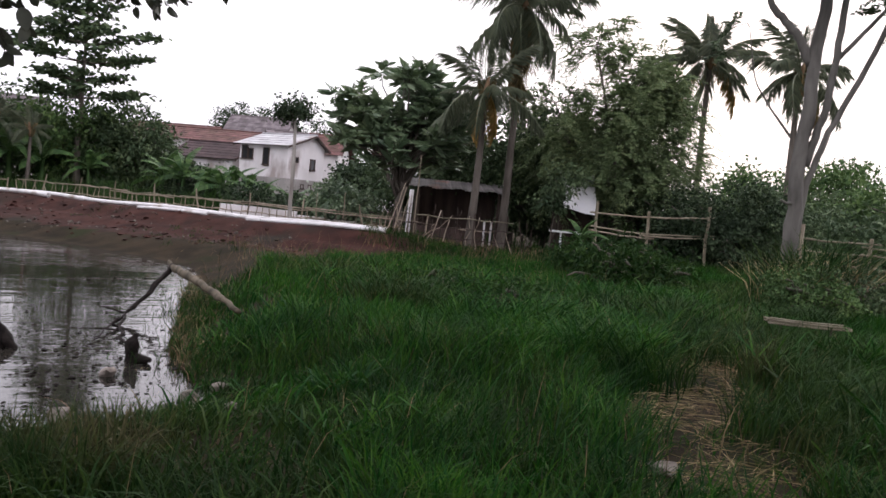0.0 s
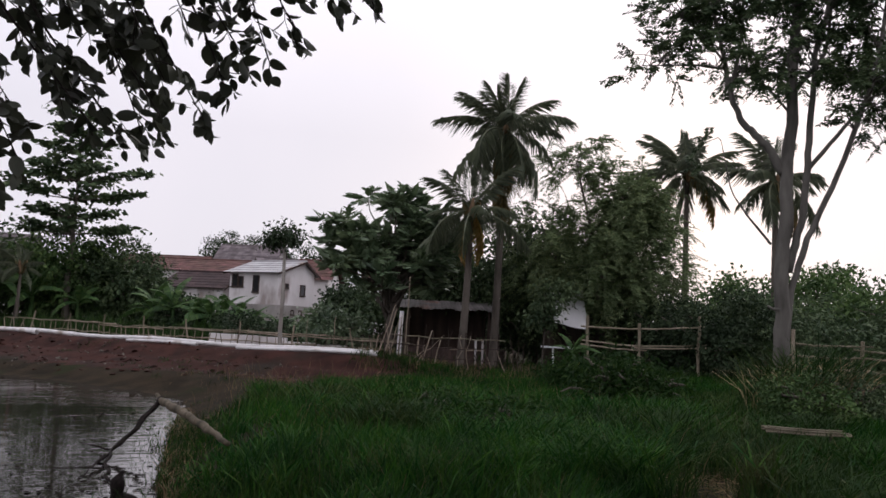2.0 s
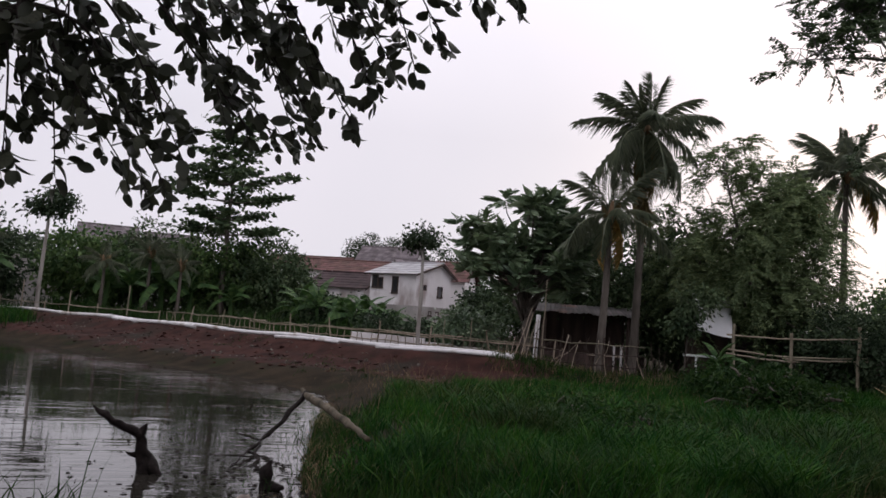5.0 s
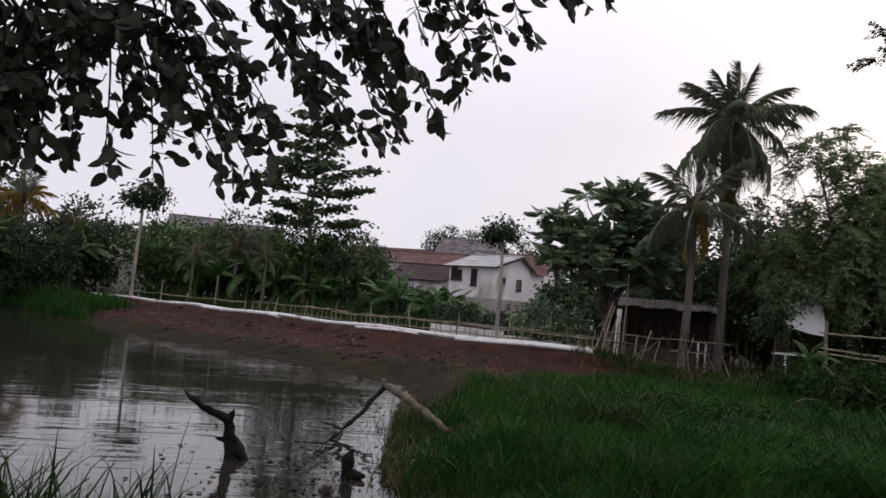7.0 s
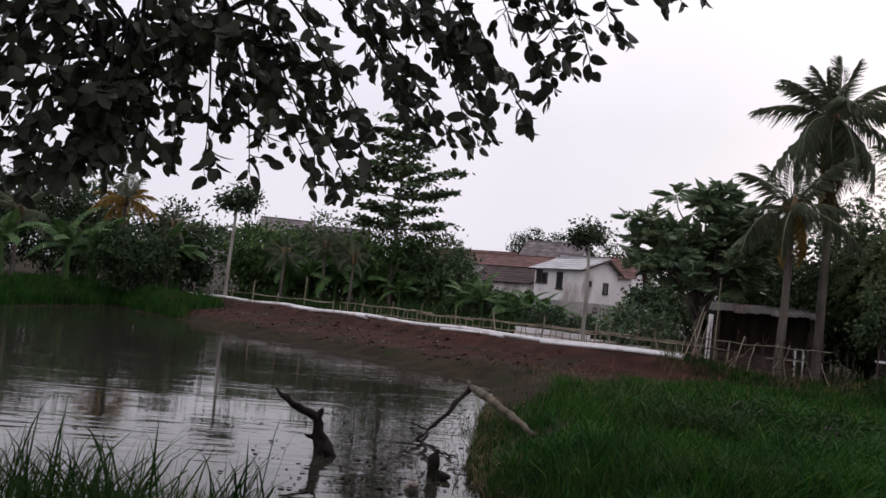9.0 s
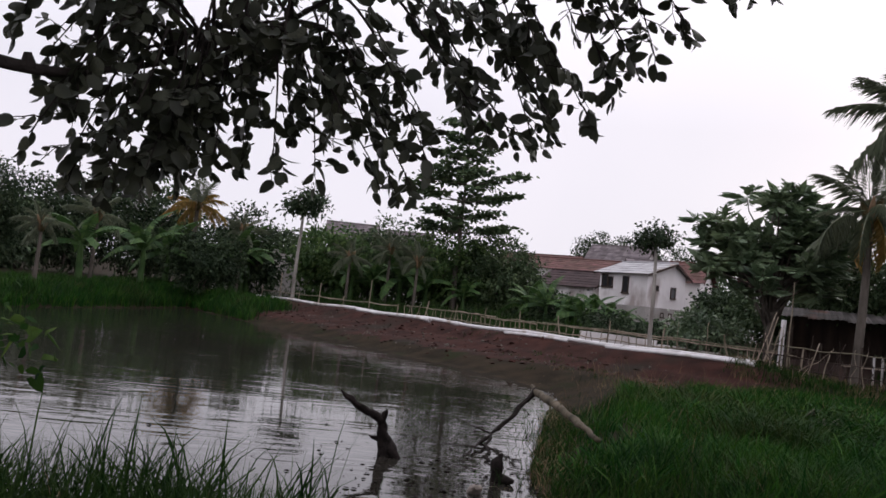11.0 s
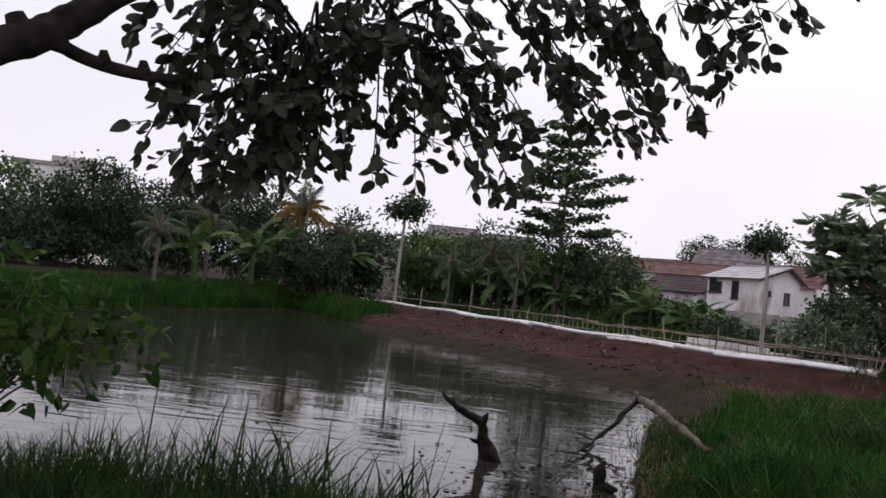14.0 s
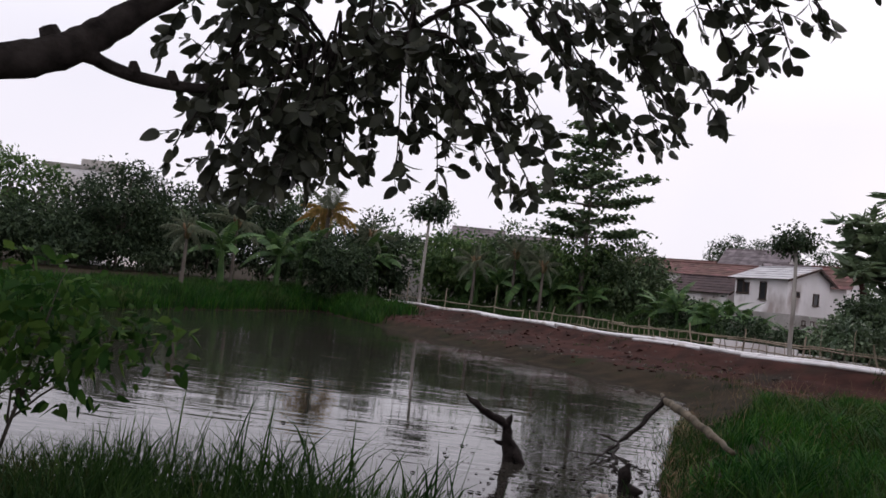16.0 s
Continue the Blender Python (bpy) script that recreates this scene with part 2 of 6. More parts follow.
def tube(pts, radii, k=8):
    """A round stem along points, closed at both ends."""
    pts = np.asarray(pts, float)
    radii = np.broadcast_to(radii, len(pts))
    v, f = [], []
    tang = np.gradient(pts, axis=0)
    tang /= np.linalg.norm(tang, axis=1)[:, None] + 1e-9
    up = np.array([0.31, 0.95, 0.05]) if abs(tang[0][2]) > 0.8 else np.array([0.0, 0.0, 1.0])
    ang = np.linspace(0, 2 * math.pi, k, endpoint=False)
    for q, d, r in zip(pts, tang, radii):
        s = np.cross(d, up)
        s /= np.linalg.norm(s) + 1e-9
        w = np.cross(s, d)
        v += [q + r * (math.cos(a) * s + math.sin(a) * w) for a in ang]
    m = len(pts)
    for i in range(m - 1):
        f += [(i * k + j, i * k + (j + 1) % k, (i + 1) * k + (j + 1) % k, (i + 1) * k + j) for j in range(k)]
    f += [tuple(range(k))[::-1], tuple(range((m - 1) * k, m * k))]
    return np.array(v), f


def gnarl(v, amp, scale, seed=0):
    """Corners pushed about by noise, for rough wood."""
    out = np.array(v, float)
    for i, q in enumerate(out):
        p = Vector((q[0] * scale + seed, q[1] * scale, q[2] * scale))
        out[i] += amp * np.array((noise.noise(p), noise.noise(p + Vector((7, 3, 1))), noise.noise(p + Vector((1, 9, 5)))))
    return out


def refine(p, k):
    """More points along a line, rounded at its corners."""
    p = np.asarray(p, float)
    u, q = np.linspace(0, 1, len(p)), np.linspace(0, 1, k)
    p = np.stack([np.interp(q, u, p[:, c]) for c in range(3)], 1)
    for _ in range(3):
        p[1:-1] = (p[:-2] + 2 * p[1:-1] + p[2:]) / 4
    return p


def rough_tube(pts, radii, k, rings, amp, scale, seed=0):
    """A crooked, knotty stem."""
    v, f = tube(refine(pts, rings), np.interp(np.linspace(0, 1, rings), np.linspace(0, 1, len(radii)), radii), k)
    return gnarl(v, amp, scale, seed), f


def bend(a, b, n=8, sag=0.0, wob=0.0, r=None):
    """Points from a to b, bowed and slightly crooked."""
    r = r or rng
    a, b = np.asarray(a, float), np.asarray(b, float)
    u = np.linspace(0, 1, n)[:, None]
    q = a + (b - a) * u
    q[:, 2] -= sag * 4 * (u * (1 - u))[:, 0]
    if wob:
        q[1:-1] += r.normal(0, wob, (n - 2, 3))
    return q


def box(x0, y0, z0, x1, y1, z1):
    v = [(x, y, z) for z in (z0, z1) for x, y in ((x0, y0), (x1, y0), (x1, y1), (x0, y1))]
    return v, [(3, 2, 1, 0), (4, 5, 6, 7), (0, 1, 5, 4), (1, 2, 6, 5), (2, 3, 7, 6), (3, 0, 4, 7)]


def norm(a):
    return a / (np.linalg.norm(a, axis=-1, keepdims=True) + 1e-9)


def leaf_arrays(pos, way, size, width=0.4, fold=0.15, droop=0.1, r=None):
    """Many pointed leaves: seven corners and six triangles each."""
    r = r or rng
    m = len(pos)
    d = norm(way)
    s = norm(np.cross(d, norm(r.normal(0, 1, (m, 3)))))
    u = np.cross(s, d)
    L = np.broadcast_to(size, m)[:, None]
    w = L * width / 2
    z = np.array([0, 0, 1.0])
    v = np.stack([pos, pos + d * L * .3 + s * w * .85 + u * w * fold * 2, pos + d * L * .3 - s * w * .85 + u * w * fold * 2,
                  pos + d * L * .65 + s * w * .8 + u * w * fold - z * L * droop * .5, pos + d * L * .65 - s * w * .8 + u * w * fold - z * L * droop * .5,
                  pos + d * L * .5, pos + d * L - z * L * droop], 1).reshape(-1, 3)
    t = np.array([(0, 5, 1), (0, 2, 5), (1, 5, 3), (2, 4, 5), (3, 5, 6), (5, 4, 6)])
    return v, (t[None] + (np.arange(m) * 7)[:, None, None]).reshape(-1, 3)


def far_leaf_arrays(pos, way, size, width=0.45, droop=0.15, r=None):
    """Many leaves folded along the rib: four corners and two triangles each."""
    r = r or rng
    m = len(pos)
    d = norm(way)
    s = norm(np.cross(d, norm(r.normal(0, 1, (m, 3)))))
    u = np.cross(s, d)
    L = np.broadcast_to(size, m)[:, None]
    w = L * width / 2
    z = np.array([0, 0, 1.0])
    v = np.stack([pos, pos + d * L * .45 + s * w + u * w * .3, pos + d * L * .45 - s * w + u * w * .3, pos + d * L - z * L * droop], 1).reshape(-1, 3)
    t = np.array([(0, 3, 1), (0, 2, 3)])
    return v, (t[None] + (np.arange(m) * 4)[:, None, None]).reshape(-1, 3)


def blade_arrays(pos, height, width, lean, r=None):
    """Many grass blades: curved strips, seven corners and five triangles each."""
    r = r or rng
    m = len(pos)
    a = 2.2 * wave(pos[:, 0] * .8 + 3, pos[:, 1] * .8) + r.normal(0, 1.7, m) - .8
    d = np.stack([np.cos(a), np.sin(a), np.zeros(m)], 1)
    b = r.uniform(0, 2 * math.pi, m)
    s = np.stack([np.cos(b), np.sin(b), np.zeros(m)], 1)
    h, w, k = (np.broadcast_to(q, m)[:, None] for q in (height, width, lean))
    z = np.array([0, 0, 1.0])
    st = []
    for u, wf in ((0, 1.0), (.4, .85), (.75, .55)):
        c = pos + z * h * (u - 0.28 * k * u * u) + d * h * k * u * u
        st += [c + s * w * wf / 2, c - s * w * wf / 2]
    st.append(pos + z * h * (1 - 0.42 * k) + d * h * k)
    v = np.stack(st, 1).reshape(-1, 3)
    t = np.array([(0, 1, 3), (0, 3, 2), (2, 3, 5), (2, 5, 4), (4, 5, 6)])
    return v, (t[None] + (np.arange(m) * 7)[:, None, None]).reshape(-1, 3)


# ---- the lie of the land ----
POND = [(-1.6, 7.2), (-2.15, 8.1), (-2.75, 9.3), (-3.2, 11.2), (-3.9, 13.9), (-5.0, 18.6), (-6.6, 20.1), (-9.6, 22.1), (-13.8, 24.6),
        (-20.1, 28.3), (-30.0, 34.6), (-28.2, 27.9), (-26.7, 21.7), (-25.1, 16.9), (-24.4, 13.6), (-22.0, 5.5), (-13.0, 2.6),
        (-7.4, 3.3), (-4.8, 4.4), (-3.2, 5.6), (-2.3, 6.5)]
DAM = [(14.0, 25.6), (4.0, 25.0), (-1.0, 24.9), (-4.0, 25.7), (-9.0, 28.2), (-17.5, 33.1), (-28.5, 38.9), (-36.0, 42.0)]


def line_dist(x, y, pts, closed):
    x, y = np.asarray(x, float), np.asarray(y, float)
    best = np.full(x.shape, 1e9)
    inside = np.zeros(x.shape, bool)
    k = len(pts)
    for i in range(k if closed else k - 1):
        (ax, ay), (bx, by) = pts[i], pts[(i + 1) % k]
        dx, dy = bx - ax, by - ay
        u = np.clip(((x - ax) * dx + (y - ay) * dy) / (dx * dx + dy * dy), 0, 1)
        best = np.minimum(best, np.hypot(x - ax - u * dx, y - ay - u * dy))
        if closed and dy:
            inside ^= ((ay > y) != (by > y)) & (x < dx * (y - ay) / dy + ax)
    return best, inside


def smooth(a, b, q):
    q = np.clip((q - a) / (b - a), 0, 1)
    return q * q * (3 - 2 * q)


def wave(x, y):
    return (np.sin(x * 1.3 + y * .7) + np.sin(y * 1.9 - x * .6 + 1) + np.sin(x * 3.1 + 2) * .5 + np.sin(y * 3.7 + x * 2.2) * .5) / 3


def height(x, y):
    """The ground's height over the water."""
    x, y = np.asarray(x, float), np.asarray(y, float)
    d, inside = line_dist(x, y, POND, True)
    dd, _ = line_dist(x, y, DAM, False)
    land = 0.36 * smooth(0, 1.6, d) + 0.05 * wave(x, y)
    land = land + 0.25 * smooth(3, 10, x) * smooth(7, 19, y) + 0.5 * smooth(28, 60, np.hypot(x, y)) + 3.0 * smooth(60, 300, np.hypot(x, y))
    land = land + 0.12 * smooth(1.5, -1.5, y)
    dam = 0.87 - 0.30 * smooth(1.3, 2.1, dd) - 0.25 * smooth(2.5, 3.3, dd) - 0.23 * smooth(3.7, 5.0, dd) - 0.03 * wave(x * 2, y * 2) + 0.04 * np.sin(dd * 1.9 + wave(x, y))
    dam = dam * (1 - .42 * smooth(-1.0, 1.8, x))
    land = np.where((dd < 5.2) & (y > 19) & (x < 12), np.maximum(land, dam), land)
    land = land * smooth(-0.1, 0.9, d) + 0.02
    return np.where(inside, -0.7 * smooth(0, 1.5, d) - 0.02, np.maximum(land, 0.015))


def ground_z(x, y):
    return float(height(np.array([x]), np.array([y]))[0])


def stretch_axis(near, step, far, count):
    a = np.arange(0, near, step)
    b = near + (far - near) * (np.linspace(0, 1, count) ** 3.2)
    return np.concatenate([a, b])


ax = stretch_axis(45, 0.35, 2500, 34)
gx = np.concatenate([-ax[:0:-1], ax]) - 8
gy = np.concatenate([-stretch_axis(8, 0.5, 2500, 26)[:0:-1], stretch_axis(60, 0.35, 2500, 34)])
X, Y = np.meshgrid(gx, gy)
Z = height(X, Y)
Vg = np.stack([X, Y, Z], -1).reshape(-1, 3)
W = len(gx)
ii = (np.arange(len(gy) - 1)[:, None] * W + np.arange(W - 1)[None]).ravel()
Fg = np.stack([ii, ii + 1, ii + W + 1, ii + W], 1)
ground_me = mesh_of("ground", Vg, Fg, SOIL, True)
ground_me.materials.append(MUD)
cx, cy = Vg[Fg].mean(1)[:, 0], Vg[Fg].mean(1)[:, 1]
dd, _ = line_dist(cx, cy, DAM, False)
mud = ((dd < 4.5) & (cy > 19) & (cx < 3))
ground_me.materials.append(WET_MUD)
wet = mud & (Vg[Fg].mean(1)[:, 2] < 0.10)
ground_me.polygons.foreach_set("material_index", mud.astype(np.int32) + wet)
solid("ground", ground_me, "dark earth ground with a red mud embankment beside the pond", "ground", kind="structure")
wv = [(-40, 0, 0), (4, 0, 0), (4, 26, 0), (-16, 42, 0), (-40, 42, 0)]
water = solid("water", mesh_of("water", wv, [(0, 1, 2, 3, 4)], WATER), "still dark pond water with small ripples and reflections", "water", kind="structure")

# ---- plants: one function for each kind ----
def clump_points(blobs, count, leaf, r, spread=1.35, per=14):
    """Leaf places and directions, gathered in clumps through ellipsoids."""
    vol = np.array([(b[3] * b[4] * b[5]) ** 0.72 for b in blobs])
    pos, way = [], []
    for b, k in zip(blobs, (count * vol / vol.sum()).astype(int)):
        nc = max(3, k // per)
        d = norm(r.normal(0, 1, (nc, 3)))
        rad = r.uniform(0.15, 1, nc)[:, None] ** 0.42 * r.uniform(0.86, 1.16, nc)[:, None]
        c = np.array(b[:3]) + d * rad * np.array(b[3:6])
        i = r.integers(0, nc, k)
        q = c[i] + r.normal(0, 1, (k, 3)) * leaf * spread * np.array([1, 1, .7])
        pos.append(q)
        way.append(d[i] * 0.7 + r.normal(0, .75, (k, 3)) + np.array([0, 0, -.25]))
    return np.concatenate(pos), np.concatenate(way)


def tree(name, x, y, blobs, count, leaf, mat, label, trunk=0.15, width=0.5, bark=BARK, seed=1, limbs=True, category="tree", group="", droop=0.15, per=34):
    """A broad-leaved tree or shrub: tapered stem with limbs into each mass of its crown, and many leaves. Blobs: x, y, z, and radii."""
    r = np.random.default_rng(seed)
    z0 = ground_z(x, y)
    t = thing(name, (x, y, z0), label, category, group)
    loc = [(b[0] - x, b[1] - y, b[2] - z0, b[3], b[4], b[5]) for b in blobs]
    mid = np.mean([b[:3] for b in loc], 0)
    h = Heap()
    top = (mid[0] * .6, mid[1] * .6, max(0.25, mid[2] * .75))
    h.add(*tube(bend((0, 0, -.15), top, 7, 0, trunk * .25, r), np.linspace(trunk, trunk * .55, 7), 7))
    if limbs:
        for b in loc:
            for k in range(3):
                e = np.array(b[:3]) + r.normal(0, .5, 3) * np.array(b[3:6])
                s = np.array(top) * r.uniform(.6, 1)
                h.add(*tube(bend(s, e, 6, -.1, trunk * .4, r), np.linspace(trunk * .5, trunk * .1, 6), 5))
    part("trunk", h.mesh("trunk", bark, True), t)
    pos, way = clump_points(loc, count, leaf, r, per=per)
    keep = pos[:, 2] > 0.03
    pos, way = pos[keep], way[keep]
    if math.hypot(x, y) > 15:
        v, f = far_leaf_arrays(pos, way, leaf * r.uniform(.6, 1.4, len(pos)), width * 1.1, droop, r)
    else:
        v, f = leaf_arrays(pos, way, leaf * r.uniform(.6, 1.35, len(pos)), width, droop=droop, r=r)
    part("crown", mesh_of("crown", v, f, mat), t)
    return t


def frond_mesh(name, L, arch, mat, seed, limp=0.5):
    """A feathered palm frond along +x: a rib with two rows of narrow hanging leaflets."""
    r = np.random.default_rng(seed)
    u = np.linspace(0, 1, 12)
    rib = np.stack([L * u * (1 - .15 * u), .06 * L * np.sin(u * 3) * r.uniform(-1, 1), L * (0.25 * u - arch * u * u)], 1)
    rv, rf = tube(rib, np.linspace(.035, .008, 12) * L / 3, 4)
    m = 46
    q = np.linspace(.14, .99, m)
    base = np.stack([np.interp(q, u, rib[:, k]) for k in range(3)], 1)
    ln = L * .235 * (np.sin(q * 2.6 + .35) ** .7) * r.uniform(.8, 1.15, m)
    V, F = [rv], [tuple(a) for a in rf]
    n0 = len(rv)
    for side in (-1, 1):
        d = np.stack([.55 + .25 * q, side * (1 - .35 * q), -limp * r.uniform(.5, 1.5, m)], 1)
        v, f = far_leaf_arrays(base, d, ln * r.uniform(.75, 1.1, m), 0.07, .45 * limp + .15, r)
        V.append(v)
        F += [tuple(int(i) + n0 for i in a) for a in f]
        n0 += len(v)
    return mesh_of(name, np.concatenate(V), F, mat)


FRONDS = [frond_mesh("frond", 3.0, a, FROND, s, li) for a, s, li in ((.32, 1, .5), (.45, 2, .8), (.55, 3, 1.1), (.2, 4, .3))]
FROND_OLD = [frond_mesh("old_frond", 3.0, .6, FROND_DRY, 5, 1.0), frond_mesh("golden_frond", 3.0, .55, FROND_GOLD, 6, .7)]


def palm(x, y, ztop, L, label, seed, lean=(0, 0), n=22, dry=2, trunk=0.15, tall=(0.95, 1.25), group="coconut palms", lo=-62, skirt=0, gold=False):
    """A coconut palm: ringed leaning trunk, heart of sheaths, nuts, and fronds from upright to hanging."""
    r = np.random.default_rng(seed)
    z0 = ground_z(x, y)
    t = thing("coconut_palm", (x, y, z0), label, "palm", group)
    H = ztop - z0
    u = np.linspace(0, 1, 40)
    pts = np.stack([lean[0] * (u - u ** 2 * 0.5) * 2 - lean[0] * u, lean[1] * u, H * u - .15], 1)
    pts[:, 0] += lean[0] * u
    ring = trunk * (1.35 - .55 * u) * (1 + .06 * (np.arange(40) % 2)) * (1 + .5 * np.exp(-u * 14))
    part("trunk", mesh_of("trunk", *tube(pts, ring, 9), BARK, True), t)
    top = pts[-1]
    hs = Heap()
    for k in range(7):
        a = k * 2.4
        hs.add(*tube(bend(top + (0, 0, -.35), top + np.array((.3 * math.cos(a), .3 * math.sin(a), .35)), 5), (.1, .12, .1, .07, .03), 5))
    part("heart", hs.mesh("heart", STRAW, True), t, "brown fibrous leaf sheaths")
    for k in range(skirt):
        a, zz = k * 2.4, H * (1 - .33 * r.random()) - .1
        ob = part("dead_frond", FROND_OLD[0], t, "brown hanging dead frond", (0.02 + lean[0] * zz / H, 0, zz))
        ob.rotation_euler = (radians(r.normal(0, 20)), radians(r.uniform(58, 84)), a)
        ob.scale = (.45, .42, .42)
    for k in range(n):
        elev = 84 - (84 - lo) * ((k + .5) / n) ** 0.9 + r.normal(0, 9)
        a = k * 137.5 + r.normal(0, 16)
        old = k >= n - dry
        me = FROND_OLD[1 if gold else 0] if old else FRONDS[3 if elev > 55 else (0 if elev > 25 else (1 if elev > -10 else 2))]
        ob = part("dry_frond" if old else "frond", me, t, "yellow-brown dry frond" if old else "", tuple(top))
        s = L / 3.0 * r.uniform(.68, 1.1) * (.75 if elev > 60 else 1)
        ob.rotation_euler = (radians(r.normal(0, 14)), radians(-elev), radians(a))
        ob.scale = (s, s, s)
    return t


def banana_leaf(seed, L=1.7, mat=LEAF_BANANA):
    """A long arching blade along +x with torn edges and a raised rib."""
    r = np.random.default_rng(seed)
    k = 16
    u = np.linspace(0, 1, k)
    rib = np.stack([L * u * (1 - .2 * u), 0 * u, L * (.42 * u - .75 * u * u)], 1)
    w = L * .15 * np.sin(np.clip(u * 1.05, 0, 1) * math.pi) ** .6 + .01
    V, F = [], []
    for i in range(k - 1):
        for s in (-1, 1):
            g = r.uniform(.72, 1.0, 2)
            b = len(V)
            gap = 0.0 if r.random() < .6 else .02
            V += [rib[i], rib[i + 1], rib[i + 1] + (-gap, s * w[i + 1] * g[0], -w[i + 1] * .5), rib[i] + (gap, s * w[i] * g[1], -w[i] * .5)]
            F.append((b, b + 1, b + 2, b + 3) if s > 0 else (b + 3, b + 2, b + 1, b))
    rv, rf = tube(rib, np.linspace(.022, .004, k), 4)
    n0 = len(V)
    return mesh_of("banana_leaf", np.concatenate([np.array(V), rv]), F + [tuple(i + n0 for i in q) for q in rf], mat)


BANANA_LEAVES = [banana_leaf(s) for s in (1, 2, 3)]


def banana(x, y, tall, seed):
    """A banana plant: sheathed stem and a fountain of torn leaves."""
    r = np.random.default_rng(seed)
    z0 = ground_z(x, y)
    t = thing("banana_plant", (x, y, z0), "green banana plant with torn arching leaves", "banana plant", "banana plants")
    s = tall / 2.6
    part("stem", mesh_of("stem", *tube(bend((0, 0, -.1), (r.normal(0, .08), r.normal(0, .08), 1.3 * s), 6, 0, .015, r), np.linspace(.12, .06, 6) * s, 7), LEAF_BANANA, True), t)
    for k in range(8):
        ob = part("leaf", BANANA_LEAVES[k % 3], t, at=(0, 0, 1.2 * s))
        q = s * r.uniform(.75, 1.1)
        ob.scale = (q, q, q)
        ob.rotation_euler = (radians(r.normal(0, 12)), radians(-75 + k * 11 + r.normal(0, 6)), radians(k * 137 + r.normal(0, 20)))
    return t


def tiered_tree(x, y, top, label, seed=3):
    """A straight stem with flat whorls of level branches, shorter towards the top."""
    r = np.random.default_rng(seed)
    z0 = ground_z(x, y)
    t = thing("tiered_tree", (x, y, z0), label, "tree")
    H = top - z0
    h = Heap()
    h.add(*tube(bend((0, 0, -.2), (0.1, 0, H), 12, 0, .03, r), np.linspace(.2, .03, 12), 7))
    P, D = [], []
    for k in range(8):
        z = H * (.44 + .54 * k / 7) + r.normal(0, .12)
        L = 3.5 * (1 - k / 8.8) ** .7 * r.uniform(.75, 1.2) + .25
        for j in range(6):
            a = k * 1.1 + j * 1.05 + r.normal(0, .2)
            l2 = L * r.uniform(.5, 1.15)
            e = np.array((math.cos(a) * l2, math.sin(a) * l2, z + .16 * l2 + r.normal(0, .12)))
            pts = bend((0, 0, z), e, 6, .1, .03, r)
            h.add(*tube(pts, np.linspace(.045, .01, 6), 4))
            m = int(44 * l2) + 12
            u = (r.uniform(.3, 1.05, m) ** .8)[:, None]
            q = pts[0] + (pts[-1] - pts[0]) * u + r.normal(0, 1, (m, 3)) * np.array([.30, .30, .10])
            P.append(q)
            D.append(np.array((math.cos(a), math.sin(a), .1)) * .6 + r.normal(0, .6, (m, 3)) * np.array([1, 1, .35]))
    part("trunk", h.mesh("trunk", BARK, True), t)
    P, D = np.concatenate(P), np.concatenate(D)
    v, f = far_leaf_arrays(P, D, .38 * r.uniform(.6, 1.25, len(P)), .6, .1, r)
    part("crown", mesh_of("crown", v, f, LEAF_DARK), t)


def breadfruit(x, y, blobs, rosettes, label, seed=5):
    """A tree with rosettes of large, deeply lobed leaves at its branch ends."""
    r = np.random.default_rng(seed)
    z0 = ground_z(x, y)
    t = thing("breadfruit_tree", (x, y, z0), label, "tree")
    loc = [(b[0] - x, b[1] - y, b[2] - z0, b[3], b[4], b[5]) for b in blobs]
    h = Heap()
    h.add(*tube(bend((0, 0, -.2), (.1, 0, 3.2), 8, 0, .03, r), np.linspace(.16, .1, 8), 8))
    P, D, S = [], [], []
    for k in range(rosettes):
        b = loc[int(r.integers(0, len(loc)))]
        d = norm(r.normal(0, 1, 3) + np.array([0, 0, .25]))
        c = np.array(b[:3]) + d * np.array(b[3:6]) * r.uniform(.45, 1.0)
        h.add(*tube(bend((.1 * r.normal(), .1 * r.normal(), r.uniform(1.5, 3.2)), c, 6, -.2, .05, r), np.linspace(.05, .012, 6), 4))
        for j in range(11):
            a = j * 2.4 + r.normal(0, .2)
            el = r.uniform(-.3, 1.15)
            w = np.array((math.cos(a) * math.cos(el), math.sin(a) * math.cos(el), math.sin(el)))
            L = r.uniform(.55, .9)
            s = norm(np.cross(w, (0, 0, 1.0)))
            for u, wd in ((.2, .22), (.38, .3), (.55, .3), (.72, .24)):
                for sd in (-1, 1):
                    P.append(c + w * L * u - np.array((0, 0, .25 * L * u * u)))
                    D.append(w * .75 + s * sd * .8)
                    S.append(L * wd * 1.35)
            P.append(c + w * L * .1)
            D.append(w - np.array((0, 0, .18)))
            S.append(L)
    part("trunk", h.mesh("trunk", BARK, True), t)
    v, f = leaf_arrays(np.array(P), np.array(D), np.array(S), .30, .1, .12, r)
    part("crown", mesh_of("crown", v, f, LEAF_BIG), t)


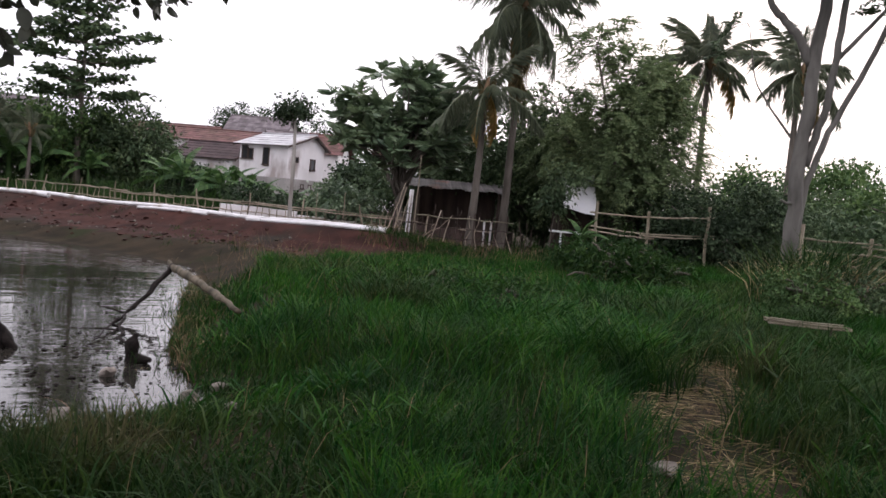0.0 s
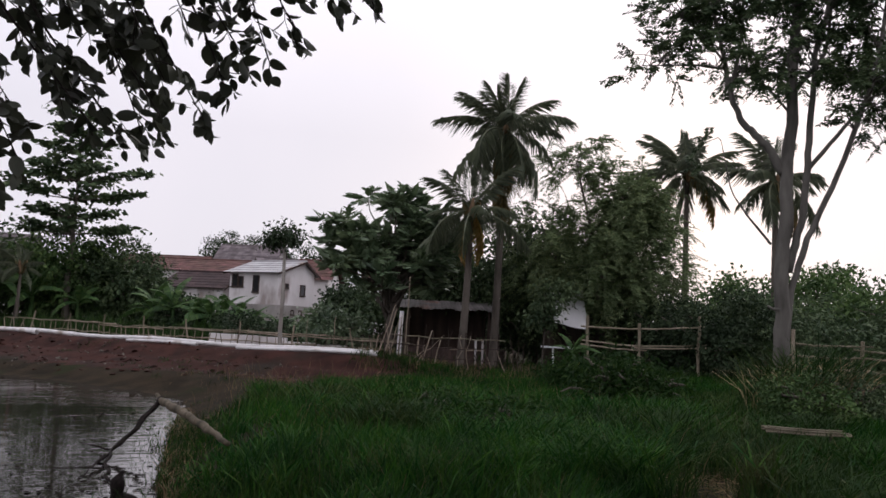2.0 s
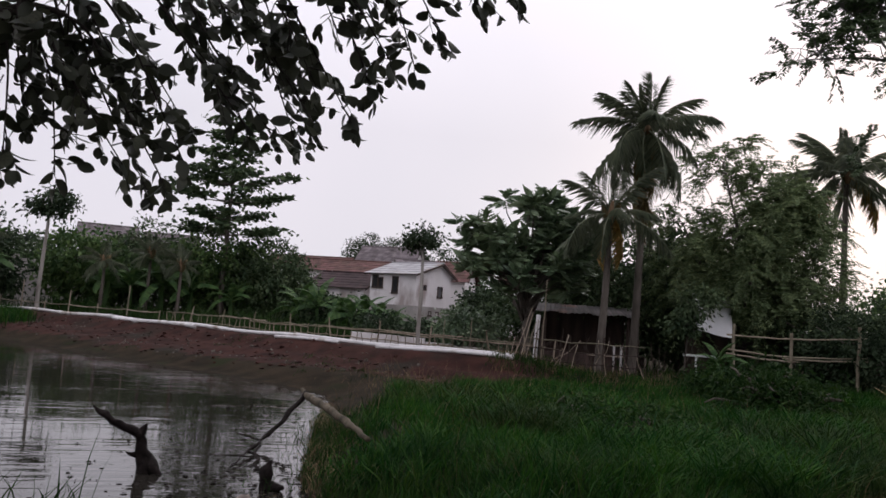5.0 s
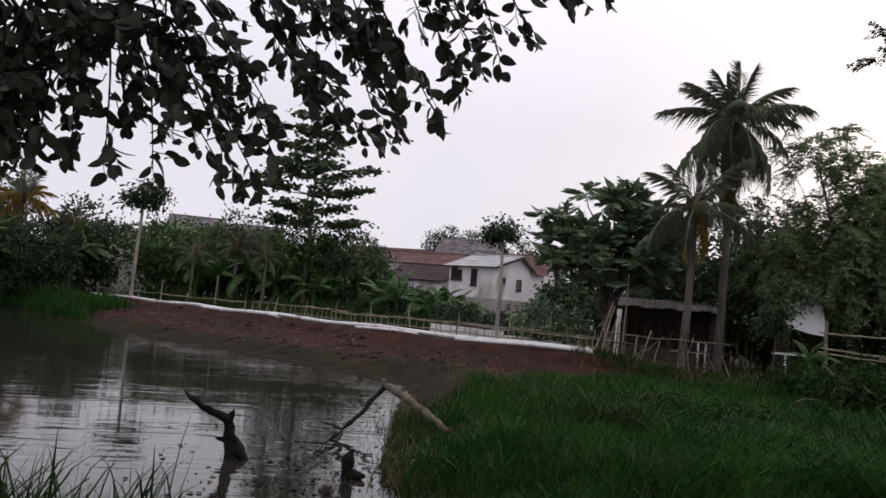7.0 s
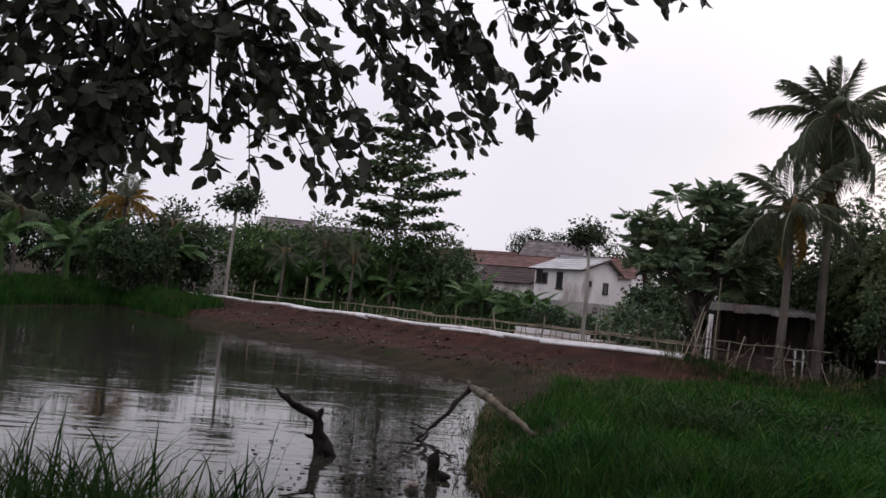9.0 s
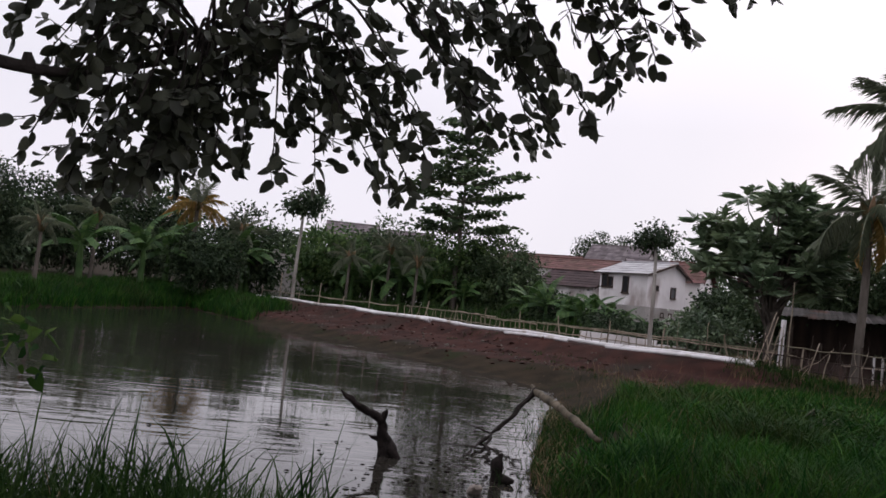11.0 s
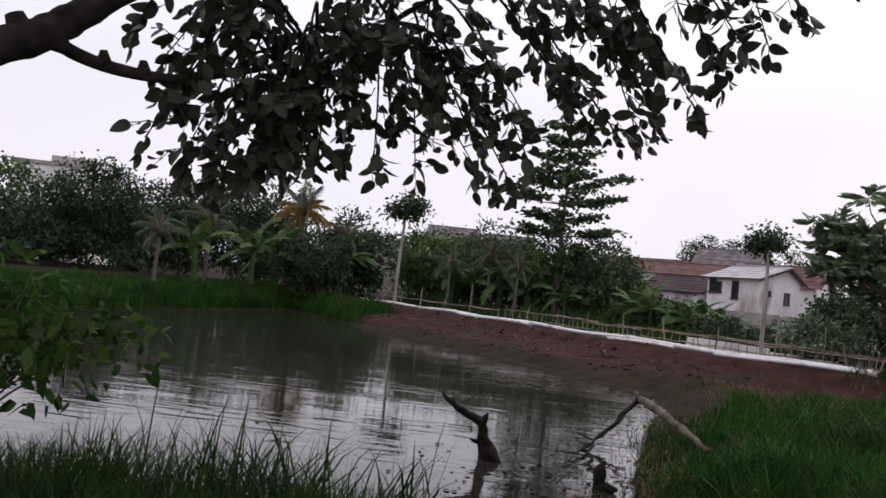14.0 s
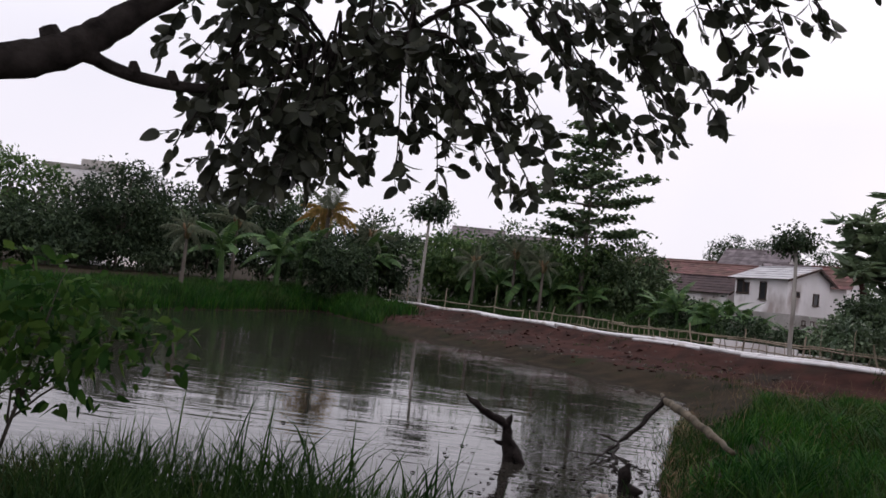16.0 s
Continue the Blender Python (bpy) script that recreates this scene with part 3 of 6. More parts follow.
def feather_sprays(ends, per, L, r, fine=0.1, n=18, down=0.5):
    """Places of fine leaflets along arching sprays from each end point."""
    P, D = [], []
    for e, out in ends:
        for k in range(per):
            d = norm(np.asarray(out) + r.normal(0, .7, 3))
            l2 = L * r.uniform(.5, 1.2)
            u = np.linspace(.1, 1, n)[:, None]
            q = np.asarray(e) + d * l2 * u - np.array((0, 0, 1)) * down * l2 * u * u + r.normal(0, .015, (n, 3))
            s = norm(np.cross(d, (0, 0, 1.0)))
            for sd in (-1, 1):
                P.append(q)
                D.append(np.broadcast_to(d * .45 + s * sd * .9 + (0, 0, -.2), (n, 3)) + r.normal(0, .12, (n, 3)))
    return np.concatenate(P), np.concatenate(D)


def feather_tree(name, x, y, stems, ends_n, label, mat, seed, spray=.9, per=6, fine=.09, bark=BARK, reach=1.0, category="tree", n=16, bare=.45, down=.5, wide=.3):
    """A tree of fine compound leaves. Stems: (points, first radius, last radius, sprays along its outer part or none)."""
    r = np.random.default_rng(seed)
    z0 = ground_z(x, y)
    base = np.array((x, y, z0))
    t = thing(name, (x, y, z0), label, category)
    h = Heap()
    ends = []
    for pts, r0, r1, leafy in stems:
        pts = np.array(pts, float) - base
        u = np.linspace(0, 1, len(pts))
        q = np.linspace(0, 1, 5 * len(pts))
        fine_pts = np.stack([np.interp(q, u, pts[:, k]) for k in range(3)], 1)
        fine_pts[1:-1] = (fine_pts[:-2] + fine_pts[1:-1] * 2 + fine_pts[2:]) / 4
        fine_pts[2:-1] += r.normal(0, r1 * .25, fine_pts[2:-1].shape)
        tv, tf = tube(fine_pts, np.linspace(r0, r1, len(fine_pts)), 9)
        h.add(gnarl(tv, r0 * .2, 2.2, r0 * 50), tf)
        for k in range(int(ends_n * leafy)):
            s = fine_pts[int(len(fine_pts) * r.uniform(bare, .999))]
            d = norm(r.normal(0, 1, 3) * np.array((1, 1, .55)) + np.array((0, 0, .35)))
            e = s + d * reach * r.uniform(.4, 1.2)
            h.add(*tube(bend(s, e, 5, -.08, .03, r), np.linspace(max(.012, r1 * .5), .006, 5), 4))
            ends.append((e, d))
    part("trunk", h.mesh("trunk", bark, True), t)
    P, D = feather_sprays(ends, per, spray, r, n=n, down=down)
    v, f = far_leaf_arrays(P, D, fine * r.uniform(.7, 1.3, len(P)), wide, .1, r)
    part("crown", mesh_of("crown", v, f, mat), t)
    return t


# ---- tall trees behind the meadow ----
palm(2.8, 26.8, 8.8, 2.75, "tall coconut palm with upright fronds and a ragged brown trunk", 11, (.1, 0), 34, 3, .105, skirt=30, lo=-66)
palm(1.6, 25.0, 5.7, 2.3, "smaller coconut palm with drooping and yellowing fronds", 12, (.15, 0), 19, 3, .10, gold=True)
palm(12.3, 36.0, 9.4, 3.3, "slim coconut palm with a round crown behind the shrubs", 13, (.05, 0), 24, 3, .12, lo=-38, gold=True)
palm(15.0, 32.8, 8.7, 2.9, "coconut palm half hidden behind a tall pale tree", 14, (0, 0), 22, 2, .12, lo=-50)
breadfruit(-0.7, 27.0, [(-.9, 27, 5.3, 1.4, 1.4, 1.2), (-2.3, 26.9, 4.5, 1.1, 1.2, 1.1), (.6, 26.9, 4.6, 1.1, 1.2, 1.2), (-.9, 26.8, 3.7, 2.1, 1.3, 1.0)], 92,
           "breadfruit tree with large lobed glossy leaves beside the hut")
tiered_tree(-19.3, 46.0, 12.9, "tall tree with flat tiers of level branches")
feather_tree("tamarind_tree", 6.6, 28.3, [
    ([(6.6, 28.3, .8), (6.7, 28.3, 3.0), (6.3, 28.3, 5.5), (5.7, 28.4, 8.0)], .12, .02, 1.3),
    ([(6.7, 28.3, 2.5), (7.6, 28.2, 4.5), (8.2, 28.0, 6.6)], .08, .02, 1.1),
    ([(6.6, 28.3, 2.2), (5.4, 28.5, 3.9), (4.5, 28.6, 5.8)], .08, .02, 1.1),
    ([(6.7, 28.3, 3.0), (7.0, 28.0, 4.6), (7.2, 28.0, 6.9)], .07, .02, 1.1),
    ([(6.6, 28.2, 1.6), (7.6, 28.0, 2.8), (8.5, 27.9, 4.4)], .07, .02, .9),
    ([(6.6, 28.2, 1.6), (5.3, 28.3, 2.6), (4.2, 28.6, 3.6)], .07, .02, .9),
    ([(6.7, 28.3, 2.3), (7.9, 28.2, 3.9), (8.5, 28.1, 5.9)], .07, .02, 1.0),
    ([(6.7, 28.3, 2.8), (7.6, 28.6, 4.6), (8.0, 28.7, 7.0)], .07, .02, .9),
    ([(6.6, 28.2, 1.5), (7.8, 27.9, 2.2), (8.8, 27.8, 3.0)], .06, .02, .8),
    ([(6.6, 28.2, 1.8), (6.4, 27.6, 3.0), (6.6, 27.2, 4.6)], .07, .02, .9)], 38,
    "broad tree with fine feathery dark foliage", LEAF_FEATHER, 21, spray=.9, per=10, fine=.12, reach=1.1, n=22)
feather_tree("albizia_tree", 7.8, 16.7, [
    ([(7.8, 16.7, .5), (7.82, 16.7, 2.4), (7.86, 16.75, 4.2), (7.95, 16.7, 6.3), (8.1, 16.65, 9.2), (8.2, 16.7, 11.5)], .17, .09, .8),
    ([(7.95, 16.7, 3.4), (8.2, 16.6, 4.6), (8.35, 16.6, 6.2), (8.45, 16.6, 8.0), (9.0, 16.5, 10.4)], .085, .05, 1.0),
    ([(7.9, 16.72, 1.7), (8.0, 16.7, 3.0), (8.25, 16.57, 4.0), (8.85, 16.3, 5.6), (9.4, 16.0, 7.4), (9.9, 16.2, 9.8)], .08, .04, 1.3),
    ([(8.3, 16.6, 5.6), (9.3, 16.4, 6.9), (10.6, 16.2, 8.2)], .05, .02, 1.0),
    ([(7.87, 16.75, 5.5), (7.6, 16.9, 6.1), (7.31, 17.0, 6.4), (7.05, 17.1, 6.7), (6.87, 17.2, 7.3), (6.72, 17.3, 8.2), (6.5, 17.4, 9.4)], .10, .035, .5),
    ([(6.8, 17.2, 7.9), (6.2, 17.6, 8.1), (5.1, 18.0, 8.15)], .035, .012, .35),
    ([(6.85, 17.2, 7.4), (7.1, 17.3, 8.4), (7.2, 17.3, 10.0)], .06, .02, .9),
    ([(6.75, 17.2, 8.0), (6.4, 17.5, 8.7), (5.9, 17.8, 9.3)], .03, .015, .7),
    ([(8.0, 16.7, 6.8), (7.5, 16.9, 7.5), (7.0, 17.3, 8.0)], .03, .012, .3),
    ([(8.1, 16.7, 7.4), (8.7, 16.6, 8.2), (9.0, 16.8, 10.0)], .06, .02, .9),
    ([(7.65, 16.86, 4.0), (7.2, 17.0, 4.6), (6.9, 17.2, 5.15), (6.7, 17.3, 6.3)], .03, .008, .06),
    ([(7.8, 16.68, 2.62), (7.62, 16.6, 2.6), (7.45, 16.55, 2.66)], .045, .022, 0)], 48,
    "tall pale-barked tree with forked trunk and fine feathery leaves", LEAF_DARK, 22, spray=.5, per=5, fine=.105, bark=BARK_PALE, reach=.8, bare=.68, n=16, down=.22, wide=.36)

# ---- shrubs and trees, masses by azimuth and distance ----
def polar(az, far):
    return -math.sin(radians(az)) * far, math.cos(radians(az)) * far


def mass(az, far, top, rad, count, leaf, mat, label, seed, name="tree", width=.5, low=.3, trunk=.12, category="tree", group=""):
    """A rounded tree or bush of a few unequal lobes, leafy nearly to the ground."""
    x, y = polar(az, far)
    r = np.random.default_rng(seed)
    z0 = ground_z(x, y)
    count = int(count * 3.0)
    leaf = leaf * .98
    H = (top - z0) * .92
    blobs = [(x, y, z0 + H * .6, rad * .9, rad * .9, H * .38), (x, y, z0 + H * .3, rad * .95, rad * .95, H * .3)][:2 if low < .5 else 1]
    for k in range(5):
        a = k * 1.26 + r.uniform(0, 1)
        blobs.append((x + rad * .6 * math.cos(a), y + rad * .6 * math.sin(a), z0 + H * r.uniform(low, .7), rad * .55, rad * .55, H * .24))
    return tree(name, x, y, blobs, count, leaf, mat, label, trunk, width, seed=seed, category=category, group=group)


DENSE = "dense dark green tree behind the pond embankment"
BANK_TREES = [
    (31.0, 48, 5.9, 2.6, 3000, .30, LEAF, DENSE),
    (27.1, 49, 6.9, 2.9, 3600, .28, LEAF_DARK, DENSE),
    (23.1, 47, 7.0, 3.0, 4200, .26, LEAF, DENSE),
    (19.6, 46, 6.4, 2.4, 3600, .26, LEAF_DARK, DENSE),
    (17.0, 46, 3.6, 1.6, 1800, .22, LEAF_DARK, "low green bush before the houses"),
    (35.2, 57, 6.4, 2.8, 2600, .30, LEAF_DARK, "dark tree at the far corner of the pond"),
    (42.5, 50, 8.1, 2.2, 2600, .28, LEAF_DARK, "tall mixed tree behind the bank"),
    (51.5, 45, 5.4, 2.0, 2200, .3, LEAF_BIG, "broad-leaved tree behind the bank"),
    (40.0, 47, 5.0, 1.9, 3000, .2, LEAF_DEEP, "dark rounded bush at the water's edge"),
    (54.6, 40, 6.8, 2.6, 5200, .2, LEAF_DEEP, "large dark bush on the grassy bank"),
    (60.0, 38, 4.4, 2.3, 3600, .2, LEAF_DEEP, "green bush on the grassy bank"),
    (64.5, 37, 4.5, 2.4, 3000, .2, LEAF_DEEP, "dark bush on the grassy bank"),
    (48.8, 45, 7.2, 2.2, 3200, .24, LEAF_DEEP, "mixed green bush behind the grassy bank"),
    (45.0, 48, 7.9, 2.4, 3000, .26, LEAF_DEEP, "mixed green bush behind the grassy bank")]
FAR_TREES = [
    (37.5, 47, 6.4, 2.0, 2400, .26, LEAF_DEEP, "dark bush behind the embankment's end"),
    (57.0, 47, 4.4, 2.8, 2600, .26, LEAF_DEEP, "green tree behind the bank"),
    (61.3, 60, 9.6, 1.3, 900, .3, LEAF, "slim tree above the bank"),
    (59.3, 61, 9.0, 1.5, 900, .3, LEAF, "slim tree above the bank"),
    (12.9, 100, 12.4, 3.6, 7800, .27, LEAF_DEEP, "distant dark tree behind roofs"),
    (10.3, 104, 13.8, 3.2, 6300, .27, LEAF_DEEP, "distant dark tree behind roofs"),
    (7.0, 98, 11.0, 3.4, 6300, .27, LEAF_DEEP, "distant dark tree behind roofs"),
    (4.5, 95, 9.0, 4.0, 4200, .32, LEAF_DARK, "distant dark tree behind roofs"),
    (-21.2, 26, 3.7, 1.5, 3600, .12, LEAF_DEEP, "dark shrub behind the bamboo rail fence"),
    # a dark shrub, its deep leaf colour also standing for tree shadow
    (-18.6, 27.5, 3.5, 1.2, 2600, .12, LEAF_DEEP, "dark shrub behind the bamboo rail fence"),
    (-24.0, 27, 3.7, 1.6, 3000, .11, LEAF_DARK, "green shrub behind a pale tree"),
    (-22.8, 50, 6.1, 2.8, 2600, .26, LEAF, "round green tree in the distance")]
FIELD_SHRUBS = [
    (-27.2, 50, 6.8, 2.6, 2600, .26, LEAF, "round green tree in the distance"),
    (-30.5, 40, 5.0, 2.6, 2600, .24, LEAF, "green tree at the field's edge"),
    (-34.5, 36, 4.6, 2.6, 2400, .24, LEAF_DARK, "dark tree at the field's edge"),
    (-25.0, 34, 4.2, 2.2, 3000, .15, LEAF_DARK, "dark bush at the field's edge"),
    (-29.0, 30, 3.2, 1.8, 2400, .18, LEAF_DARK, "dark bush at the field's edge"),
    (5.5, 28.0, 2.6, 1.0, 1500, .16, LEAF_BIG, "leafy green bush under the breadfruit tree"),
    (8.5, 33, 2.1, .9, 1200, .14, LEAF_DEEP, "leafy green bush behind the fence"),
    (4.4, 56, 4.8, 1.9, 1800, .28, LEAF_DEEP, "dark bush beside the white house"),
    (11.5, 37, 2.2, 1.3, 1400, .16, LEAF_DEEP, "green bush behind the fence"),
    (15.0, 42, 2.9, 1.8, 1600, .2, LEAF_DEEP, "dark bush behind the fence"),
    (-6.5, 31, 7.1, 2.0, 4600, .16, LEAF_DARK, "dark tree behind the hut"),
    (-3.0, 31.5, 6.7, 1.7, 3400, .16, LEAF_DARK, "dark tree behind the palms")]
HUT_TREES = [
    (-9.0, 31.5, 7.0, 1.8, 5000, .15, LEAF_DARK, "dark tree behind the palms"),
    (-13.2, 31.5, 6.4, 1.7, 4600, .15, LEAF, "dark tree behind the tamarind"),
    (-10.8, 31, 5.6, 1.8, 4000, .14, LEAF_DARK, "dark tree behind the white-roofed stall"),
    (0.5, 31, 4.6, 1.6, 2600, .16, LEAF_DARK, "dark tree behind the hut"),
    (-26.6, 15.6, 1.5, .8, 1800, .07, LEAF, "low leafy weeds at the foot of a pale tree"),
    (-29.0, 16.5, 1.6, .9, 1800, .07, LEAF_DARK, "low leafy weeds at the foot of a pale tree"),
    (-7.0, 11.3, 1.05, .5, 700, .12, GRASS_DARK, "dark tangled weeds in the meadow"),
    (-16.9, 17.2, 1.45, .75, 1000, .13, GRASS_DARK, "dark tangled weeds in the meadow"),
    (-2.5, 13.2, .95, .5, 600, .12, GRASS_DARK, "dark tangled weeds in the meadow"),
    (-11.6, 21, 1.4, .6, 900, .15, GRASS_DARK, "green tangled shrub in the meadow"),
    (-14.2, 17.2, 1.7, .8, 1100, .15, GRASS_DARK, "tangled green shrub in the meadow"),
    (-15.4, 29.5, 4.2, 1.7, 3200, .14, LEAF_DARK, "dark shrub under the tamarind tree")]
for i, (az, far, top, rad, cnt, leaf, mat, label) in enumerate(BANK_TREES + FAR_TREES + FIELD_SHRUBS + HUT_TREES):
    if 15 < az < 39.5:
        top, far, rad = 2 + (top - 2) * (far + 5) / far, far + 5, rad * 1.08
    if az > 41 and far < 52:                      # the wood stands well back from the grassy bank
        top, far, rad, leaf = 2 + (top - 2) * 1.5, far * 1.5, rad * 1.5, leaf * 1.3
    if "slim" in label:
        cnt = cnt // 2
    mass(az, far, top, rad, cnt, leaf, mat, label, 100 + i, low=.62 if "slim" in label else .3, width=.24 if "tangled" in label else .5, name="shrub" if top < 4.2 else "tree", category="shrub" if top < 4.2 else "tree")

# two slender trees on the embankment, bare stems with a small leafy head
for x, y, ztop, wid, cr, off, sd in ((-4.0, 25.3, 4.25, .075, .6, -.05, 31), (-26.8, 39.7, 6.3, .12, 1.05, .35, 32)):
    tree("slender_tree", x, y, [(x + off, y, ztop + cr * .35, cr, cr * .8, cr * .5), (x + off + cr * .6, y, ztop, cr * .5, cr * .5, cr * .35), (x + off - cr * .6, y, ztop + .05, cr * .5, cr * .5, cr * .35)],
         1300, .12 if cr < 1 else .24, LEAF_DEEP, "slender bare-stemmed tree with a small leafy head on the embankment", .02, seed=sd, group="slender trees")
    t = [o for o in scene.objects if o.name.startswith("slender_tree")][-1]
    z0 = ground_z(x, y)
    tr = [o for o in t.children if o.name.startswith("trunk")][0]
    h = Heap().add(*tube([(.12, 0, -.1), (.02, 0, .25), (0, 0, .6), (.02, 0, 1.6), (off * .5, 0, ztop - z0)], (wid * 1.3, wid, wid * .9, wid * .85, wid * .6), 8))
    for k in range(5):
        a = k * 1.3
        h.add(*tube(bend((off * .5, 0, ztop - z0 - .1), (off + cr * .6 * math.cos(a), cr * .6 * math.sin(a), ztop - z0 + cr * .4), 5), np.linspace(wid * .4, wid * .12, 5), 4))
    tr.data = h.mesh("trunk", STEM_PALE, True)

for i, (az, far, tall) in enumerate(((26.6, 49, 4.2), (30.1, 49, 3.9), (11.8, 40, 2.6), (12.8, 41, 3.0), (14.7, 40, 2.8), (16.2, 41, 3.2), (44.1, 46, 3.8), (37.2, 51, 4.6), (38.2, 48, 4.2),
                                     (28.5, 49, 3.6), (22.0, 48, 3.0), (10.8, 38, 2.2), (9.2, 36, 1.9), (6.5, 30, 1.9), (4.6, 29, 1.8), (42.5, 47.5, 3.7), (24.8, 49, 3.5), (47.8, 43, 3.8), (37.6, 51, 5.0), (13.6, 39, 2.7), (17.4, 42, 3.0))):
    banana(*polar(az, far), tall + (.9 if az > 40 else 0), 200 + i)
palm(*polar(41.0, 49), 6.0, 2.6, "low palm with golden dry fronds on the bank", 15, (0, 0), 18, 12, .13, group="", lo=-45, gold=True)
for i, (az, far, top, L) in enumerate(((37.9, 49, 4.9, 1.8), (27.6, 48, 4.6, 1.8), (47.2, 44.5, 4.5, 1.8), (30.4, 47.5, 3.9, 1.7), (25.6, 47, 4.0, 1.6), (50.4, 40, 3.6, 1.6))):
    palm(*polar(az, far), top, L, "small green palm among the bushes", 500 + i, (.1, 0), 13, 0, .08, group="small palms", lo=-35)
banana(*polar(-11.6, 24.2), 1.5, 260)
# a yellow-flowered plant by the stall
x, y = polar(-12.3, 24.0)
t = tree("flowering_plant", x, y, [(x, y, ground_z(x, y) + .35, .35, .3, .3)], 500, .08, LEAF, "low plant with small yellow flowers", .015, seed=77, category="plant")
P, D = clump_points([(0, 0, .45, .33, .28, .25)], 90, .06, np.random.default_rng(5))
part("flowers", mesh_of("flowers", *far_leaf_arrays(P, D, .05, .8), FLOWER), t, "small yellow flowers")

# ---- houses ----
def roof_slope(h, a, b, c, d, cols, rows, r, lift=.03):
    """Courses of overlapping tiles on the slope a-b (eave) to d-c (ridge)."""
    a, b, c, d = (np.array(q, float) for q in (a, b, c, d))
    up = norm(np.cross(b - a, d - a))
    for j in range(rows):
        for i in range(cols):
            u0, u1, v0, v1 = i / cols, (i + 1) / cols, j / rows, (j + 1.12) / rows
            pt = lambda u, w: (a + (b - a) * u) * (1 - w) + (d + (c - d) * u) * w
            k = lift * r.uniform(.8, 1.3)
            q = [pt(u0, v0) + up * k, pt(u1, v0) + up * k * .7, pt(u1, v1), pt(u0, v1)]
            q += [p - up * .03 for p in q[:2]]
            h.add(q, [(0, 1, 2, 3), (4, 5, 1, 0)])


def house(x, y, turn, w, d, eave, ridge, wall_mat, roof_mat, label, seed, base_mat=None, windows=(), side_windows=(), over=.45, cols=12, rows=6, ridge_at=.5):
    """A gabled house: thick walls to the ground, tiled roof with overhang, ridge cap, framed windows. Front faces local -y."""
    r = np.random.default_rng(seed)
    z0 = ground_z(x, y)
    t = thing("house", (x, y, z0), label, "house")
    t.rotation_euler = (0, 0, radians(turn))
    e, k = eave - z0, ridge - z0
    ym = d * ridge_at
    h = Heap()
    v = [(0, 0, -.4), (w, 0, -.4), (w, d, -.4), (0, d, -.4), (0, 0, e), (w, 0, e), (w, d, e), (0, d, e), (0, ym, k - .06), (w, ym, k - .06)]
    h.add(v, [(0, 1, 5, 4), (2, 3, 7, 6), (1, 2, 6, 9, 5), (3, 0, 4, 8, 7), (4, 5, 9, 8), (7, 8, 9, 6), (3, 2, 1, 0)])
    part("wall", h.mesh("wall", wall_mat), t)
    if base_mat:
        part("lower_wall", Heap().add(*box(-.04, -.04, -.4, w + .04, d + .04, e * .42)).mesh("lower_wall", base_mat), t, "bare grey unpainted lower wall")
    h = Heap()
    s1, s2 = (k - e) / ym, (k - e) / (d - ym)
    roof_slope(h, (-over, -over, e - over * s1), (w + over, -over, e - over * s1), (w + over, ym, k), (-over, ym, k), cols, rows, r)
    roof_slope(h, (w + over, d + over, e - over * s2), (-over, d + over, e - over * s2), (-over, ym, k), (w + over, ym, k), cols, rows, r)
    rf = part("roof", h.mesh("roof", roof_mat), t)
    part("ridge_cap", mesh_of("ridge_cap", *tube([(-over, ym, k + .02), (w + over, ym, k + .02)], .09, 6), roof_mat), rf)
    for xx in (-over, w + over - .05):
        for (ya, za, yb, zb) in ((-over, e - over * s1, ym, k), (d + over, e - over * s2, ym, k)):
            q = [(xx, ya, za - .16), (xx, yb, zb - .16), (xx, yb, zb - .01), (xx, ya, za - .01)]
            part("bargeboard", Heap().add(q + [(px + .05, py, pz) for px, py, pz in q], [(0, 1, 2, 3), (7, 6, 5, 4), (0, 4, 5, 1), (2, 6, 7, 3)]).mesh("bargeboard", WOOD_DARK), rf)
    for u, z, ww, hh, side in [(*q, 0) for q in windows] + [(*q, 1) for q in side_windows]:
        if side == 0:
            pane, fr = box(u, -.02, z, u + ww, .05, z + hh), [box(u - .08, -.06, z - .08, u, .02, z + hh + .08), box(u + ww, -.06, z - .08, u + ww + .08, .02, z + hh + .08),
                                                             box(u, -.06, z + hh, u + ww, .02, z + hh + .08), box(u - .12, -.12, z - .1, u + ww + .12, .02, z), box(u + ww / 2 - .03, -.05, z, u + ww / 2 + .03, .02, z + hh)]
        else:
            pane, fr = box(w - .05, u, z, w + .02, u + ww, z + hh), [box(w - .02, u - .08, z - .08, w + .06, u, z + hh + .08), box(w - .02, u + ww, z - .08, w + .06, u + ww + .08, z + hh + .08),
                                                                    box(w - .02, u, z + hh, w + .06, u + ww, z + hh + .08), box(w - .02, u - .1, z - .1, w + .1, u + ww + .1, z)]
        wd = part("window", Heap().add(*fr[0]).add(*fr[1]).add(*fr[2]).add(*fr[3]).mesh("window", WOOD_DARK), t, "dark window")
        part("pane", Heap().add(*pane).mesh("pane", GLASS_DARK), wd)
    return t


